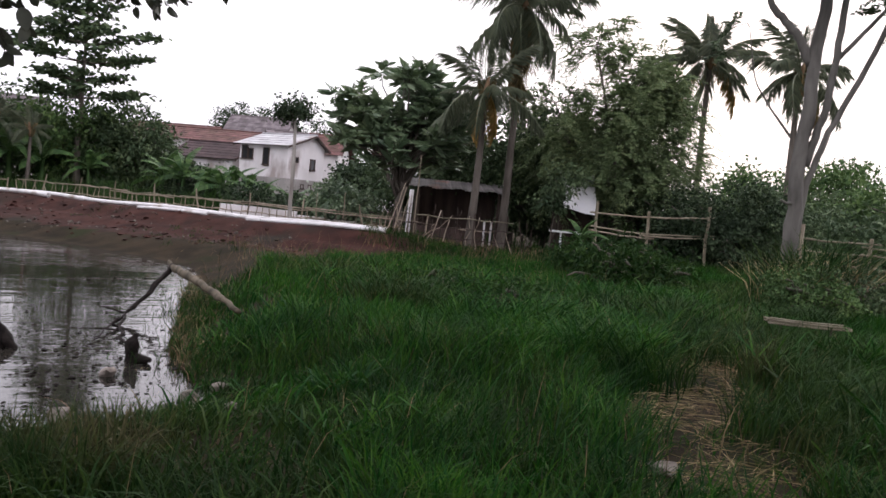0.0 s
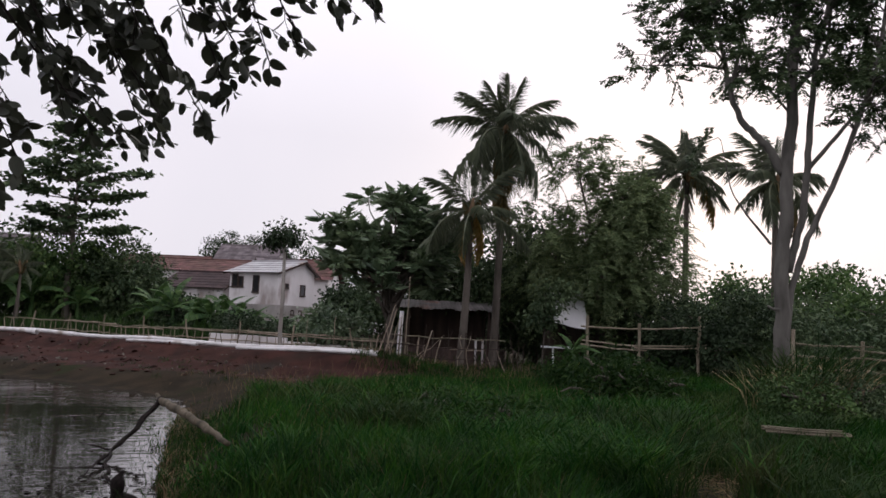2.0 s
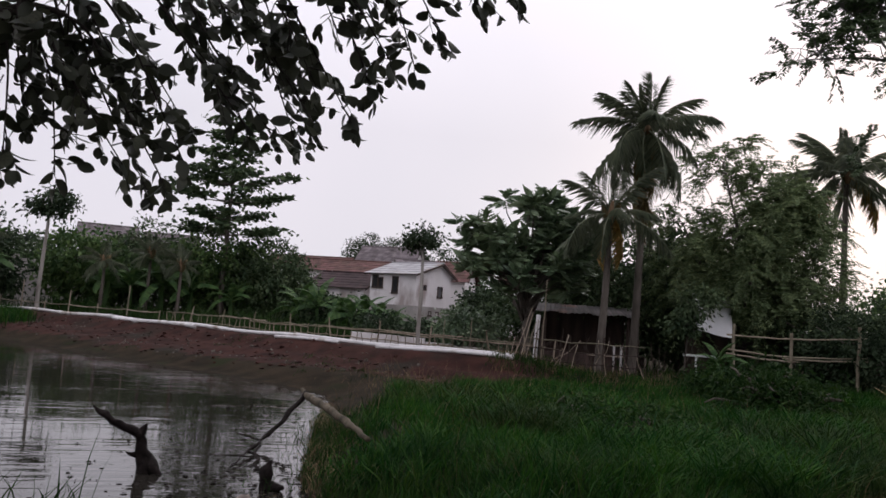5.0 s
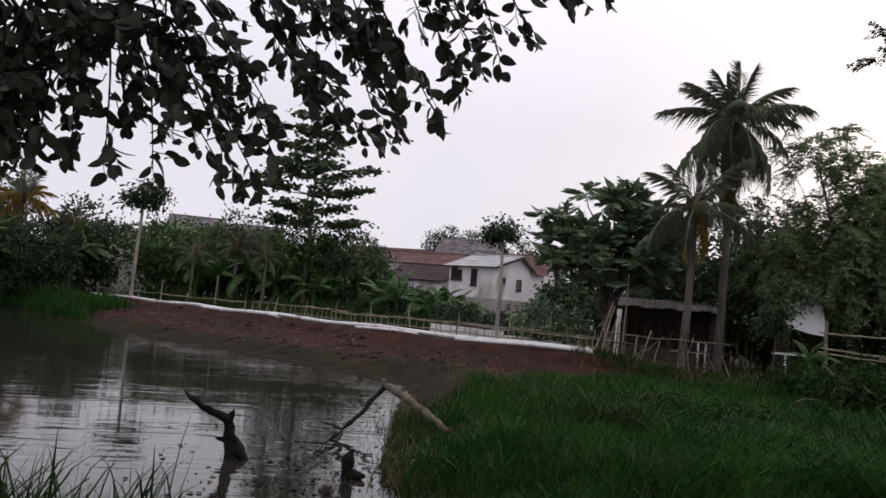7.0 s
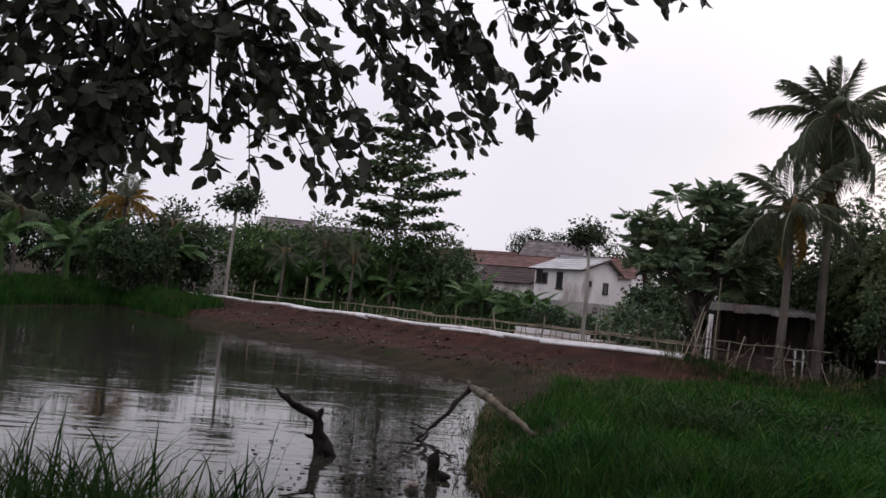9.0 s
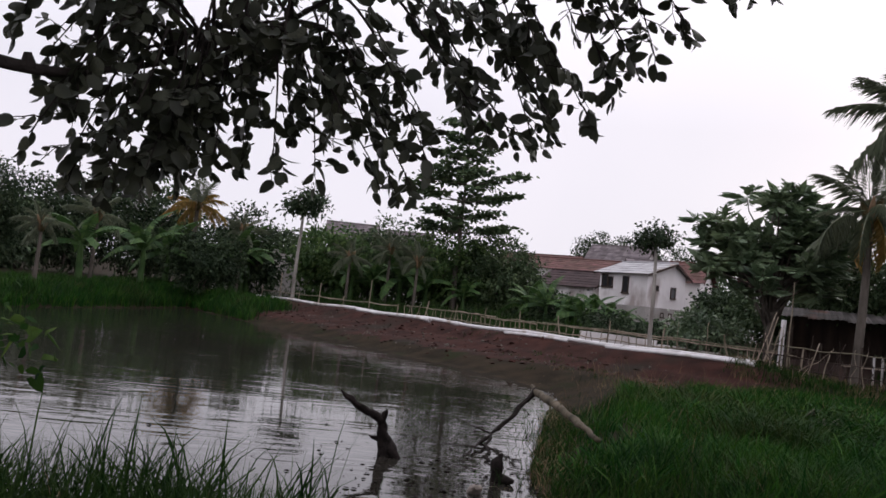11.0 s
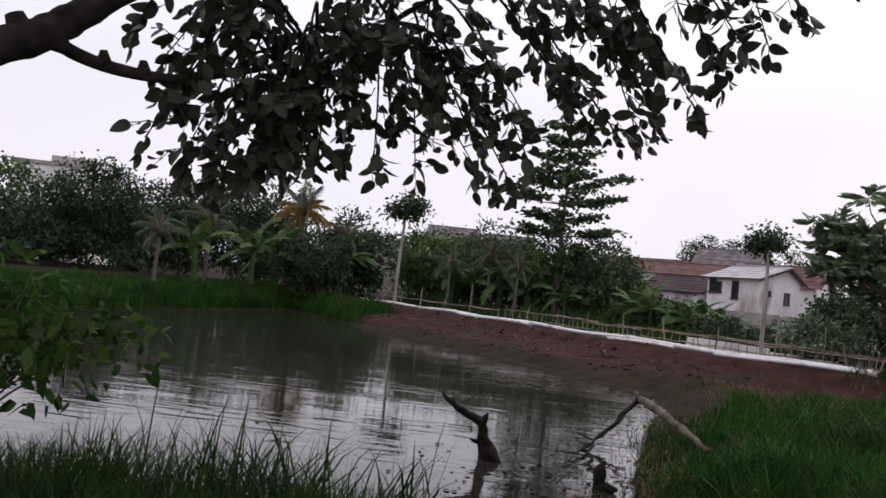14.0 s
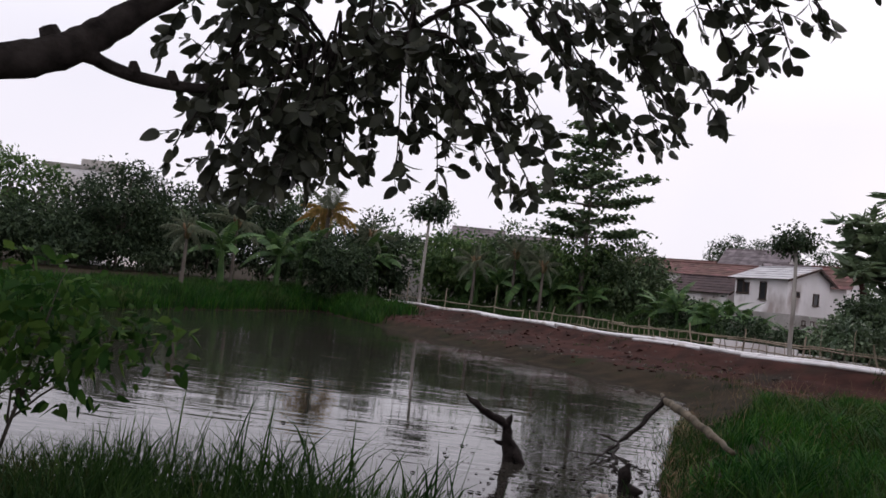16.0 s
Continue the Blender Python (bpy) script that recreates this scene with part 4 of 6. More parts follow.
# the white two-storey house: front runs up-left from its near corner
house(-14.3, 63.9, -32, 4.9, 4.3, 5.3, 6.25, PLASTER, ROOF_PALE, "stained white plastered two-storey house with a grey sheet roof", 41, CONCRETE,
      windows=((.3, 3.2, .5, .9), (1.0, 3.2, .35, .7), (2.5, 2.8, .5, 1.2)), side_windows=((2.7, 2.7, .45, .75), (.9, 3.2, .25, .25), (1.7, 1.2, .25, .25), (2.6, 1.2, .25, .25)), cols=14, rows=5, ridge_at=.65, over=.4)
house(-20.2, 66.5, -20, 5.6, 5.0, 4.1, 5.3, PLASTER, ROOF_BROWN, "low white house with a brown clay-tiled roof", 42, None, windows=((1.0, 1.6, .8, .9),))
house(-25.0, 76.0, -8, 9.0, 5.0, 5.9, 6.95, PLASTER, ROOF_RED, "house with a long red clay-tiled roof", 43)
house(-31.0, 84.0, -8, 9.0, 6.0, 6.5, 7.7, PLASTER, ROOF_RED, "house with a red clay-tiled roof behind trees", 44)
house(-21.5, 88.0, -10, 6.4, 5.0, 7.4, 9.5, PLASTER, ROOF_DARK, "house with a steep dark roof", 45)
house(-15.5, 84.0, 20, 4.4, 5.0, 6.4, 8.0, CONCRETE, ROOF_DARK, "house with a weathered grey roof", 46)
house(-10.3, 71.5, -6, 2.9, 5.0, 5.5, 7.1, PLASTER, ROOF_RED, "pale house with an orange clay-tiled roof", 47)
house(-3.0, 60.0, 8, 7.0, 5.0, 5.0, 7.6, PLASTER, ROOF_RED, "house with an orange-red tiled roof behind the palms", 48)
house(-42.4, 68.0, 30, 4.6, 6.0, 6.6, 8.5, CONCRETE, ROOF_DARK, "grey-roofed house behind the banana plants", 49)
house(-38.0, 72.0, 26, 4.4, 6.0, 6.5, 8.3, PLASTER, ROOF_DARK, "grey-roofed house with pale gable behind the trees", 50)
z0 = ground_z(-33.0, 47.5)
t = thing("garden_wall", (-33.0, 47.5, z0), "weathered grey-brown wall behind the embankment's end", "wall")
t.rotation_euler = (0, 0, radians(33))
for k in range(5):
    part("wall_panel", Heap().add(*box(-4.6 + 2.0 * k, 0, -.3, -2.64 + 2.0 * k, .15, 3.0 + .12 * (k % 2))).mesh("wall_panel", CONCRETE), t)
    part("pillar", Heap().add(*box(-4.78 + 2.0 * k, -.08, -.3, -4.5 + 2.0 * k, .2, 3.25)).mesh("pillar", CONCRETE), t)
# flat-roofed white building far over the left bank
z0 = ground_z(-68, 46)
t = thing("flat_roofed_building", (-68, 46, z0), "pale flat-roofed building above the trees", "building")
t.rotation_euler = (0, 0, radians(-55))
part("wall", Heap().add(*box(-5, -3, -.5, 6, 3, 9.0 - z0)).mesh("wall", PLASTER), t)
part("roof_room", Heap().add(*box(-1.5, -2, 9.0 - z0, .6, 1, 10.5 - z0)).mesh("roof_room", CONCRETE), t)
part("parapet", Heap().add(*box(-5.1, -3.1, 9.0 - z0, 6.1, -2.9, 9.35 - z0)).add(*box(5.9, -2.9, 9.0 - z0, 6.1, 3.1, 9.35 - z0)).mesh("parapet", CONCRETE), t)
for k in range(3):
    wd = part("window", Heap().add(*box(-4 + 3.2 * k, -3.06, 6.2, -2.8 + 3.2 * k, -2.95, 7.4)).mesh("window", WOOD_DARK), t)
    part("pane", Heap().add(*box(-3.9 + 3.2 * k, -3.09, 6.3, -2.9 + 3.2 * k, -3.0, 7.3)).mesh("pane", GLASS_DARK), wd)

# ---- hut and stall under the trees ----
z0 = ground_z(1.3, 28)
t = thing("hut", (1.3, 28.0, z0), "dark open wooden hut with a rusty tin roof", "hut")
h0 = 2.45 - z0
for x, y, hh in ((-1.35, -.6, h0), (1.4, -.6, h0), (-1.35, 1.4, h0 + .25), (1.4, 1.4, h0 + .25)):
    part("post", mesh_of("post", *tube([(x, y, -.1), (x, y, hh + .02)], .06, 6), WOOD_DARK), t)
part("back_wall", Heap().add(*box(-1.4, 1.4, 0, 1.45, 1.46, h0 + .25)).mesh("back_wall", WOOD_DARK), t)
part("side_wall", Heap().add(*box(-1.46, -.5, 0, -1.4, 1.4, h0 * .9)).mesh("side_wall", WOOD_DARK), t)
part("low_wall", Heap().add(*box(-1.3, -.66, 0, .9, -.58, .75)).mesh("low_wall", WOOD_DARK), t)
part("bench", Heap().add(*box(.1, -.8, .72, 1.25, -.5, .78)).mesh("bench", BAMBOO), t)
rf = None
for k in range(9):
    h = Heap()
    for c in range(5):
        x0 = -1.65 + .37 * k + .074 * c
        za, zb = h0 + .03 * math.sin(k * 2.1), h0 + .34
        zz = .022 * (c % 2)
        h.add([(x0, -.95, za + zz), (x0 + .076, -.95, za + .022 - zz), (x0 + .076, 1.6, zb + .022 - zz), (x0, 1.6, zb + zz)], [(0, 1, 2, 3)])
        h.add([(x0, -.95, za + zz - .012), (x0 + .076, -.95, za + .01 - zz), (x0 + .076, 1.6, zb + .01 - zz), (x0, 1.6, zb + zz - .012)], [(3, 2, 1, 0)])
    part("roof_sheet", h.mesh("roof_sheet", TIN), t)
for x in (.95, 1.18):
    part("white_post", mesh_of("white_post", *tube([(x, -.85, .0), (x, -.85, 1.1)], .035, 6), PIPE), t, "short white post")

z0 = ground_z(5.6, 28.2)
t = thing("stall", (5.35, 27.0, z0), "small dark stall with a white sheet roof", "stall")
h0 = 2.3 - z0
sheet = Heap()
for i in range(6):
    for j in range(4):
        f = lambda a, b: (-.62 + .2 * a, .25 * b - .3, h0 - .1 + .34 * b + .02 * math.sin(a * 1.3 + b) - .035 * a)
        q = [f(i, j), f(i + 1, j), f(i + 1, j + 1), f(i, j + 1)]
        sheet.add(q + [(a, b, c - .015) for a, b, c in q], [(0, 1, 2, 3), (7, 6, 5, 4)])
part("roof_sheet", sheet.mesh("roof_sheet", WHITE), t, "white sheet roof")
for x, y in ((-.7, -.25), (.6, -.25), (-.7, .9), (.6, .9)):
    part("post", mesh_of("post", *tube([(x, y, -.1), (x, y, h0 + .1 + (.4 if y > 0 else 0))], .035, 6), WOOD_DARK), t)
part("back_wall", Heap().add(*box(-.7, .85, 0, .62, .9, h0 + .3)).mesh("back_wall", WOOD_DARK), t)
part("counter", Heap().add(*box(-.95, -.45, .85, .1, -.1, .91)).mesh("counter", WHITE), t, "pale counter board")
part("counter_leg", Heap().add(*box(-.6, -.35, 0, -.54, -.29, .85)).mesh("counter_leg", WHITE), t)

# a sapling whose leaves hang before the stall's roof
tree("sapling", 4.25, 25.8, [(4.3, 25.7, 2.85, .55, .4, .4), (4.15, 25.7, 2.3, .4, .35, .3), (4.75, 25.8, 3.2, .4, .4, .3)], 1500, .13, LEAF_DARK, "slim leafy sapling before the stall", .03, seed=93, group="")

# ---- embankment: pipes, bamboo fence, low wall ----
def along(pts, step):
    pts = np.array(pts, float)
    s = np.concatenate([[0], np.cumsum(np.hypot(*np.diff(pts, axis=0).T))])
    u = np.arange(0, s[-1], step)
    return np.stack([np.interp(u, s, pts[:, k]) for k in range(2)], 1)


def pipe_run(pts, rad, lift, label, seed, sect=4.0):
    """A pipe laid in sections with sockets, sagging a little over the ground."""
    r = np.random.default_rng(seed)
    q = along(pts, .5)
    z = height(q[:, 0], q[:, 1]) + rad + lift
    z = np.convolve(np.pad(z, 4, mode="edge"), np.ones(9) / 9, "valid") + .03 * np.sin(np.arange(len(q)) * .5)
    t = thing("pipe", (*q[0], float(z[0]) - rad), label, "pipe", "pipes on the embankment")
    P = np.column_stack([q, z]) - np.array((*q[0], float(z[0]) - rad))
    k = int(sect / .5)
    for i in range(0, len(P) - 1, k):
        seg = P[i:i + k + 1]
        if len(seg) > 1:
            pp = part("pipe_section", mesh_of("pipe_section", *tube(seg, rad * (1 + .05 * (i // k % 2)), 10), PIPE, True), t)
            part("socket", mesh_of("socket", *tube([seg[0], seg[0] + (seg[1] - seg[0]) * .5], rad * 1.22, 10), PIPE), pp)
    return t


MAIN = [(-.9, 24.3), (-4.0, 25.0), (-8.0, 26.9), (-11.0, 28.6), (-17.5, 32.4), (-28.2, 38.1)]
pipe_run(MAIN, .07, .02, "long white pipe laid along the embankment", 51)
pipe_run([(-.9, 23.98), (-2.6, 24.2), (-5.4, 25.1)], .06, .0, "short white pipe beside the long one", 52)
pipe_run([(-6.6, 25.6), (-9.6, 27.2)], .05, .0, "short grey-white pipe beside the long one", 53)
pipe_run([(-13.2, 29.3), (-15.5, 30.7), (-18.4, 32.5)], .075, .02, "white pipe beside the long one", 54)
FENCE = [(.3, 26.0), (-3.5, 26.5), (-7.5, 28.3), (-11.5, 30.6), (-16.5, 33.4)]
q = along(FENCE, .30)
t = thing("bamboo_fence", (*q[0], ground_z(*q[0])), "low woven bamboo fence of stakes and rails on the embankment", "fence")
o = np.array((*q[0], ground_z(*q[0])))
zf = height(q[:, 0], q[:, 1])
stakes = [mesh_of("stake", *tube(bend((0, 0, -.12), (dx, 0, .56), 4, 0, .008), (.016, .016, .015, .012), 5), BAMBOO) for dx in (.03, -.05, .09)]
for i, (a, b) in enumerate(q):
    post = i % 7 == 0
    ob = part("post" if post else "stake", stakes[i % 3], t, at=(a - o[0], b - o[1], zf[i] - o[2]))
    ob.rotation_euler = (rng.normal(0, .09), rng.normal(0, .09), rng.uniform(0, 6))
    sc = (2.0, 2.0, 1.4) if post else (1.1, 1.1, rng.uniform(.75, 1.0))
    ob.scale = sc
for lv, gap in ((.5, 0), (.42, 2), (.16, 1)):
    for i in range(gap, len(q) - 11, 10):
        P = np.column_stack([q[i:i + 12], zf[i:i + 12] + lv + rng.normal(0, .012, 12)]) - o
        P[:, 2] += rng.normal(0, .025)
        part("rail", mesh_of("rail", *tube(P, np.linspace(.026, .018, 12), 6), BAMBOO, True), t)
# low pale wall panels behind the nearer stretch of the fence
w = along([(-1.0, 26.9), (-3.6, 27.3), (-7.0, 28.7)], 1.05)
t = thing("low_wall", (*w[0], ground_z(*w[0])), "low whitish concrete wall panels behind the bamboo fence", "wall")
o = np.array((*w[0], ground_z(*w[0])))
for i in range(len(w) - 1):
    a, b = w[i] - o[:2], w[i + 1] - o[:2]
    d = norm(b - a)
    nrm = np.array((-d[1], d[0])) * .04
    z1 = .42 + .03 * math.sin(i * 2.3)
    lo, hi = ground_z(*w[i]) - o[2] - .05, ground_z(*w[i]) - o[2] + z1
    a2, b2 = a + d * .02, b - d * .03
    v = [(*(a2 - nrm), lo), (*(b2 - nrm), lo), (*(b2 + nrm), lo), (*(a2 + nrm), lo), (*(a2 - nrm), hi), (*(b2 - nrm), hi), (*(b2 + nrm), hi), (*(a2 + nrm), hi)]
    part("panel", Heap().add(v, box(0, 0, 0, 1, 1, 1)[1]).mesh("panel", PLASTER), t)
# bamboo rail on thin stakes along the far stretch
q = along([(-17.0, 33.9), (-23, 36.6), (-30.0, 40.2)], 2.2)
t = thing("rail_fence", (*q[0], ground_z(*q[0])), "sparse bamboo rail on thin stakes along the embankment", "fence")
o = np.array((*q[0], ground_z(*q[0])))
P = np.column_stack([q, height(q[:, 0], q[:, 1])]) - o
for k, a in enumerate(P):
    hh = (.5, 1.5, .6, 1.1)[k % 4]
    part("stake", mesh_of("stake", *tube(bend(a - (0, 0, .1), a + (.04, 0, hh), 4), .028, 5), BAMBOO), t)
for i in range(len(P) - 1):
    part("rail", mesh_of("rail", *tube(bend(P[i] + (0, 0, .42), P[i + 1] + (0, 0, .40), 5, .04), .022, 5), BAMBOO), t)

# leaning bamboo poles and posts by the pipe's end
for i, (x, y, dx, dz, rad, m) in enumerate(((-.75, 24.3, .35, 1.45, .03, BAMBOO), (-.6, 24.4, .3, 1.2, .026, BAMBOO), (-.95, 24.5, .5, 1.6, .024, BAMBOO), (-.45, 24.2, -.25, 1.0, .025, BAMBOO), (-.3, 24.5, .06, 1.3, .02, BAMBOO),
                                           (.4, 24.3, .28, 1.0, .028, BAMBOO), (.55, 24.6, -.2, .9, .022, WOOD_DARK), (.75, 24.2, .2, .8, .022, BAMBOO), (-.15, 24.4, .02, 1.1, .02, WOOD_DARK), (1.1, 24.5, -.3, .8, .02, WOOD_DARK),
                                           (-.1, 25.3, .05, 2.6, .03, BAMBOO), (-2.4, 26.0, .03, 1.1, .022, BAMBOO), (-3.3, 26.2, .02, 1.0, .02, BAMBOO), (-5.6, 26.9, -.03, .9, .02, WOOD_DARK))):
    z0 = ground_z(x, y)
    solid("bamboo_pole", mesh_of("bamboo_pole", *tube(bend((0, 0, -.1), (dx, rng.normal(0, .1), dz), 7, 0, .01), np.linspace(rad * .75, rad * .5, 7), 6), m, True), "thin weathered bamboo pole stuck in the embankment", "pole", (x, y, z0), "bamboo poles")
z0 = ground_z(-.3, 24.9)
solid("white_post", mesh_of("white_post", *tube([(0, 0, -.1), (.03, 0, 1.0), (.05, 0, 2.3 - z0)], .07, 9), PIPE), "thick white upright post at the pipe's end", "post", (-.3, 24.9, z0))
# crossed sticks and a plank rail before the hut
for i in range(46):
    x = -1.3 + (i % 23) * .22 + rng.normal(0, .14)
    y = 24.2 + .45 * math.sin(i * 2.2)
    z0 = ground_z(x, y)
    solid("stick", mesh_of("stick", *tube(bend((0, 0, -.1), (rng.normal(0, .42), rng.normal(0, .15), rng.uniform(.4, 1.3)), 6, 0, .035), np.linspace(.014, .006, 6), 5), BAMBOO if i % 6 == 0 else WOOD_DARK, True),
          "dry upright stick before the hut", "stick", (x, y, z0), "dry sticks")
z0 = ground_z(1.2, 24.6)
t = thing("stick_rail", (1.2, 24.6, z0), "crooked rail of grey sticks before the hut", "rail")
for k in range(4):
    x = -1.5 + k * 1.0
    part("post", mesh_of("post", *tube(bend((x, 0, -.1), (x + .04, 0, 1.15), 5, 0, .012), .024, 6), WOOD_DARK), t)
for lv, m in ((1.0, BAMBOO), (.72, WOOD_DARK), (.4, WOOD_DARK)):
    part("rail", mesh_of("rail", *tube(bend((-1.75, -.03, lv), (1.75, -.03, lv - .06), 9, .03, .015), np.linspace(.022, .015, 9), 6), m, True), t)

# rail fence on the right
def rail_fence(pts, tall, rails, label, seed):
    r = np.random.default_rng(seed)
    z0 = ground_z(*pts[0])
    t = thing("bamboo_rail_fence", (*pts[0], z0), label, "fence")
    o = np.array((*pts[0], z0))
    base = [np.array((x, y, ground_z(x, y))) - o for x, y in pts]
    for b in base:
        part("post", mesh_of("post", *tube(bend(b - (0, 0, .1), b + (r.normal(0, .04), 0, tall + r.uniform(0, .3)), 5, 0, .01, r), .045, 6), BAMBOO), t)
    for lv in rails:
        for a, b in zip(base[:-1], base[1:]):
            d = (b - a) * .14
            part("rail", mesh_of("rail", *tube(bend(a - d + (0, 0, lv + r.normal(0, .03)), b + d + (0, 0, lv + r.normal(0, .06)), 7, .03, .008, r), np.linspace(.03, .022, 7), 6), BAMBOO, True), t)


rail_fence([(5.4, 24.3), (6.9, 24.0), (8.5, 23.5)], 1.66, (1.56, 1.06, .97), "weathered bamboo rail fence at the meadow's edge", 61)
rail_fence([(9.6, 19.8), (11.0, 19.2), (12.4, 18.6), (13.8, 18.0)], 1.36, (1.22, .97, .67), "weathered bamboo rail fence behind tall grass", 62)
z0 = ground_z(12.6, 19.8)
t = thing("white_sack_stack", (12.6, 19.8, z0), "pale sacks stacked behind the fence", "sacks")
for k in range(3):
    v, f = tube([(-.42, 0, .12), (-.35, 0, .12), (0, 0, .14), (.35, 0, .12), (.42, 0, .12)], (.05, .13, .16, .13, .05), 10)
    part("sack", mesh_of("sack", v, f, WHITE, True), t, at=(.1 * k, .05 * k, .24 * k + .88))
part("support", Heap().add(*box(-.5, -.2, -.1, .6, .3, .88)).mesh("support", WOOD_DARK), t)

# ---- driftwood ----
z0 = 0
h = Heap().add(*rough_tube([(-5.0, 8.66, .75), (-4.90, 8.70, .64), (-4.74, 8.80, .53), (-4.57, 8.89, .46), (-4.53, 8.92, .40), (-4.52, 8.95, .25), (-4.47, 8.97, .10), (-4.42, 8.98, -.15)],
                           (.014, .042, .048, .06, .062, .07, .10, .13), 12, 34, .028, 9.0))
h.add(*rough_tube([(-4.53, 8.92, .42), (-4.50, 8.93, .52), (-4.49, 8.93, .55)], (.045, .032, .008), 7, 6, .02, 12, 3))
h.add(*rough_tube([(-4.5, 8.96, .2), (-4.60, 8.9, .19), (-4.66, 8.86, .22)], (.05, .03, .008), 7, 7, .02, 12, 5))
h.add(*rough_tube([(-4.44, 8.98, .1), (-4.32, 8.93, .06), (-4.24, 8.88, -.06)], (.085, .06, .02), 8, 8, .03, 10, 8))
solid("dead_stump", h.mesh("dead_stump", WET_BARK, True), "dark crooked dead branch standing in the water", "stump")
t = thing("fallen_log", (-3.66, 12.37, 0), "pale broken tree limb leaning from bank into water", "log")
o = np.array((-3.66, 12.37, 0))
part("limb", mesh_of("limb", *rough_tube(np.array([(-3.76, 12.52, .72), (-3.5, 12.05, .66), (-3.0, 11.2, .64), (-2.5, 10.35, .59), (-2.0, 9.5, .52)]) - o, (.02, .055, .05, .043, .03), 10, 36, .03, 7.0), DRIFTWOOD, True), t)
h = Heap().add(*rough_tube(np.array([(-3.60, 12.26, .68), (-3.7, 12.0, .5), (-3.78, 11.5, .25), (-3.88, 10.95, .06), (-3.95, 10.6, -.06)]) - o, (.04, .036, .03, .024, .018), 8, 24, .05, 4.0))
h.add(*rough_tube(np.array([(-3.85, 11.05, .1), (-3.6, 10.2, .07), (-3.4, 9.7, .04), (-3.1, 9.3, -.03)]) - o, (.02, .019, .015, .008), 6, 14, .05, 4.0, 2))
h.add(*rough_tube(np.array([(-3.88, 10.9, .06), (-3.8, 10.2, .05), (-3.72, 9.7, -.02)]) - o, (.018, .012, .006), 6, 10, .05, 4.0, 4))
h.add(*rough_tube(np.array([(-3.86, 11.1, .12), (-4.05, 10.9, .2), (-4.15, 10.7, .28)]) - o, (.013, .009, .004), 5, 8, .03, 5.0, 6))
h.add(*rough_tube(np.array([(-3.6, 10.2, .06), (-3.85, 9.9, .1), (-4.0, 9.6, .16)]) - o, (.012, .008, .004), 5, 8, .03, 5.0, 9))
part("branch", h.mesh("branch", WET_BARK, True), t, "dark thin forked branch dipping into the water")
h = Heap().add(*rough_tube([(0, 0, -.15), (.01, 0, .1), (-.01, .01, .22), (.02, 0, .29)], (.085, .068, .05, .02), 9, 14, .05, 9, 3))
h.add(*tube([(.03, 0, .05), (.16, -.05, .03), (.24, -.1, .05)], (.05, .05, .02), 6))
solid("small_stump", h.mesh("small_stump", WET_BARK, True), "small dark rotten stump in shallow water", "stump", (-2.95, 8.75, 0))


def rock(seed, s):
    bm = bmesh.new()
    bmesh.ops.create_icosphere(bm, subdivisions=2, radius=1)
    for v in bm.verts:
        v.co *= 1 + .45 * noise.noise(v.co * 1.3 + Vector((seed * 3.1, seed, 0)))
        v.co = Vector((v.co.x * s[0], v.co.y * s[1], v.co.z * s[2]))
    me = bpy.data.meshes.new("stone")
    bm.to_mesh(me)
    bm.free()
    me.materials.append(STONE)
    return me


rocks = [rock(1, (.13, .09, .07)), rock(2, (.10, .08, .06)), rock(3, (.14, .09, .06)), rock(4, (.08, .06, .05))]
STONES = [(-1.93, 7.32), (-1.75, 7.70), (-1.83, 6.80), (-1.26, 6.02), (-2.69, 6.47), (-2.92, 8.03), (-1.81, 7.10), (-1.99, 6.94)]
for i, (x, y) in enumerate(STONES):
    ob = solid("stone", rocks[i % 4], "pale stone at the muddy water's edge", "stone", (x, y, max(ground_z(x, y), 0.0) + .03), "stones at the shore")
    ob.rotation_euler = (rng.normal(0, .2), rng.normal(0, .2), rng.uniform(0, 6))
ob = solid("stone", rock(9, (.12, .08, .06)), "pale flat stone on the trodden straw", "stone", (1.72, 5.1, ground_z(1.72, 5.1) + .04))
# reed bundle lying in the meadow
t = thing("reed_bundle", (5.4, 10.8, ground_z(5.4, 10.8)), "pale cut reeds lying across the grass", "reeds")
for k in range(7):
    y = rng.normal(0, .05)
    part("reed", mesh_of("reed", *tube(bend((-.52 + rng.normal(0, .08), y, .36 + k * .012), (.5 + rng.normal(0, .08), y + .05, .33 + k * .012), 5, .01), .013, 5), BAMBOO), t)
h = Heap()
for sx in (-.35, .35):
    h.add(*tube([(sx, 0, -.05), (sx, 0, .36)], .02, 5))
part("support", h.mesh("support", WOOD_DARK), t)

# rubble and clods on the embankment's slope, leaves afloat
q = np.stack([rng.uniform(-30, -2, 2600), rng.uniform(20, 40, 2600)], 1)
clods = Heap()
dd, _ = line_dist(q[:, 0], q[:, 1], DAM, False)
dp, ins = line_dist(q[:, 0], q[:, 1], POND, True)
q = q[(dd < 4.8) & ~ins & (dp < 4.6)]
h = Heap()
for a, b in q[:900]:
    s = rng.uniform(.012, .045) * (1.8 if rng.random() < .08 else 1)
    e = rng.normal(0, .35, (6, 3)) * s
    v = np.array([(1, 0, 0), (-1, 0, 0), (0, 1, 0), (0, -1, 0), (0, 0, .7), (0, 0, -.7)]) * s + e + np.array((a, b, ground_z(a, b) + s * .3))
    h.add(v, [(0, 2, 4), (2, 1, 4), (1, 3, 4), (3, 0, 4), (2, 0, 5), (1, 2, 5), (3, 1, 5), (0, 3, 5)])
cr = np.random.default_rng(58)
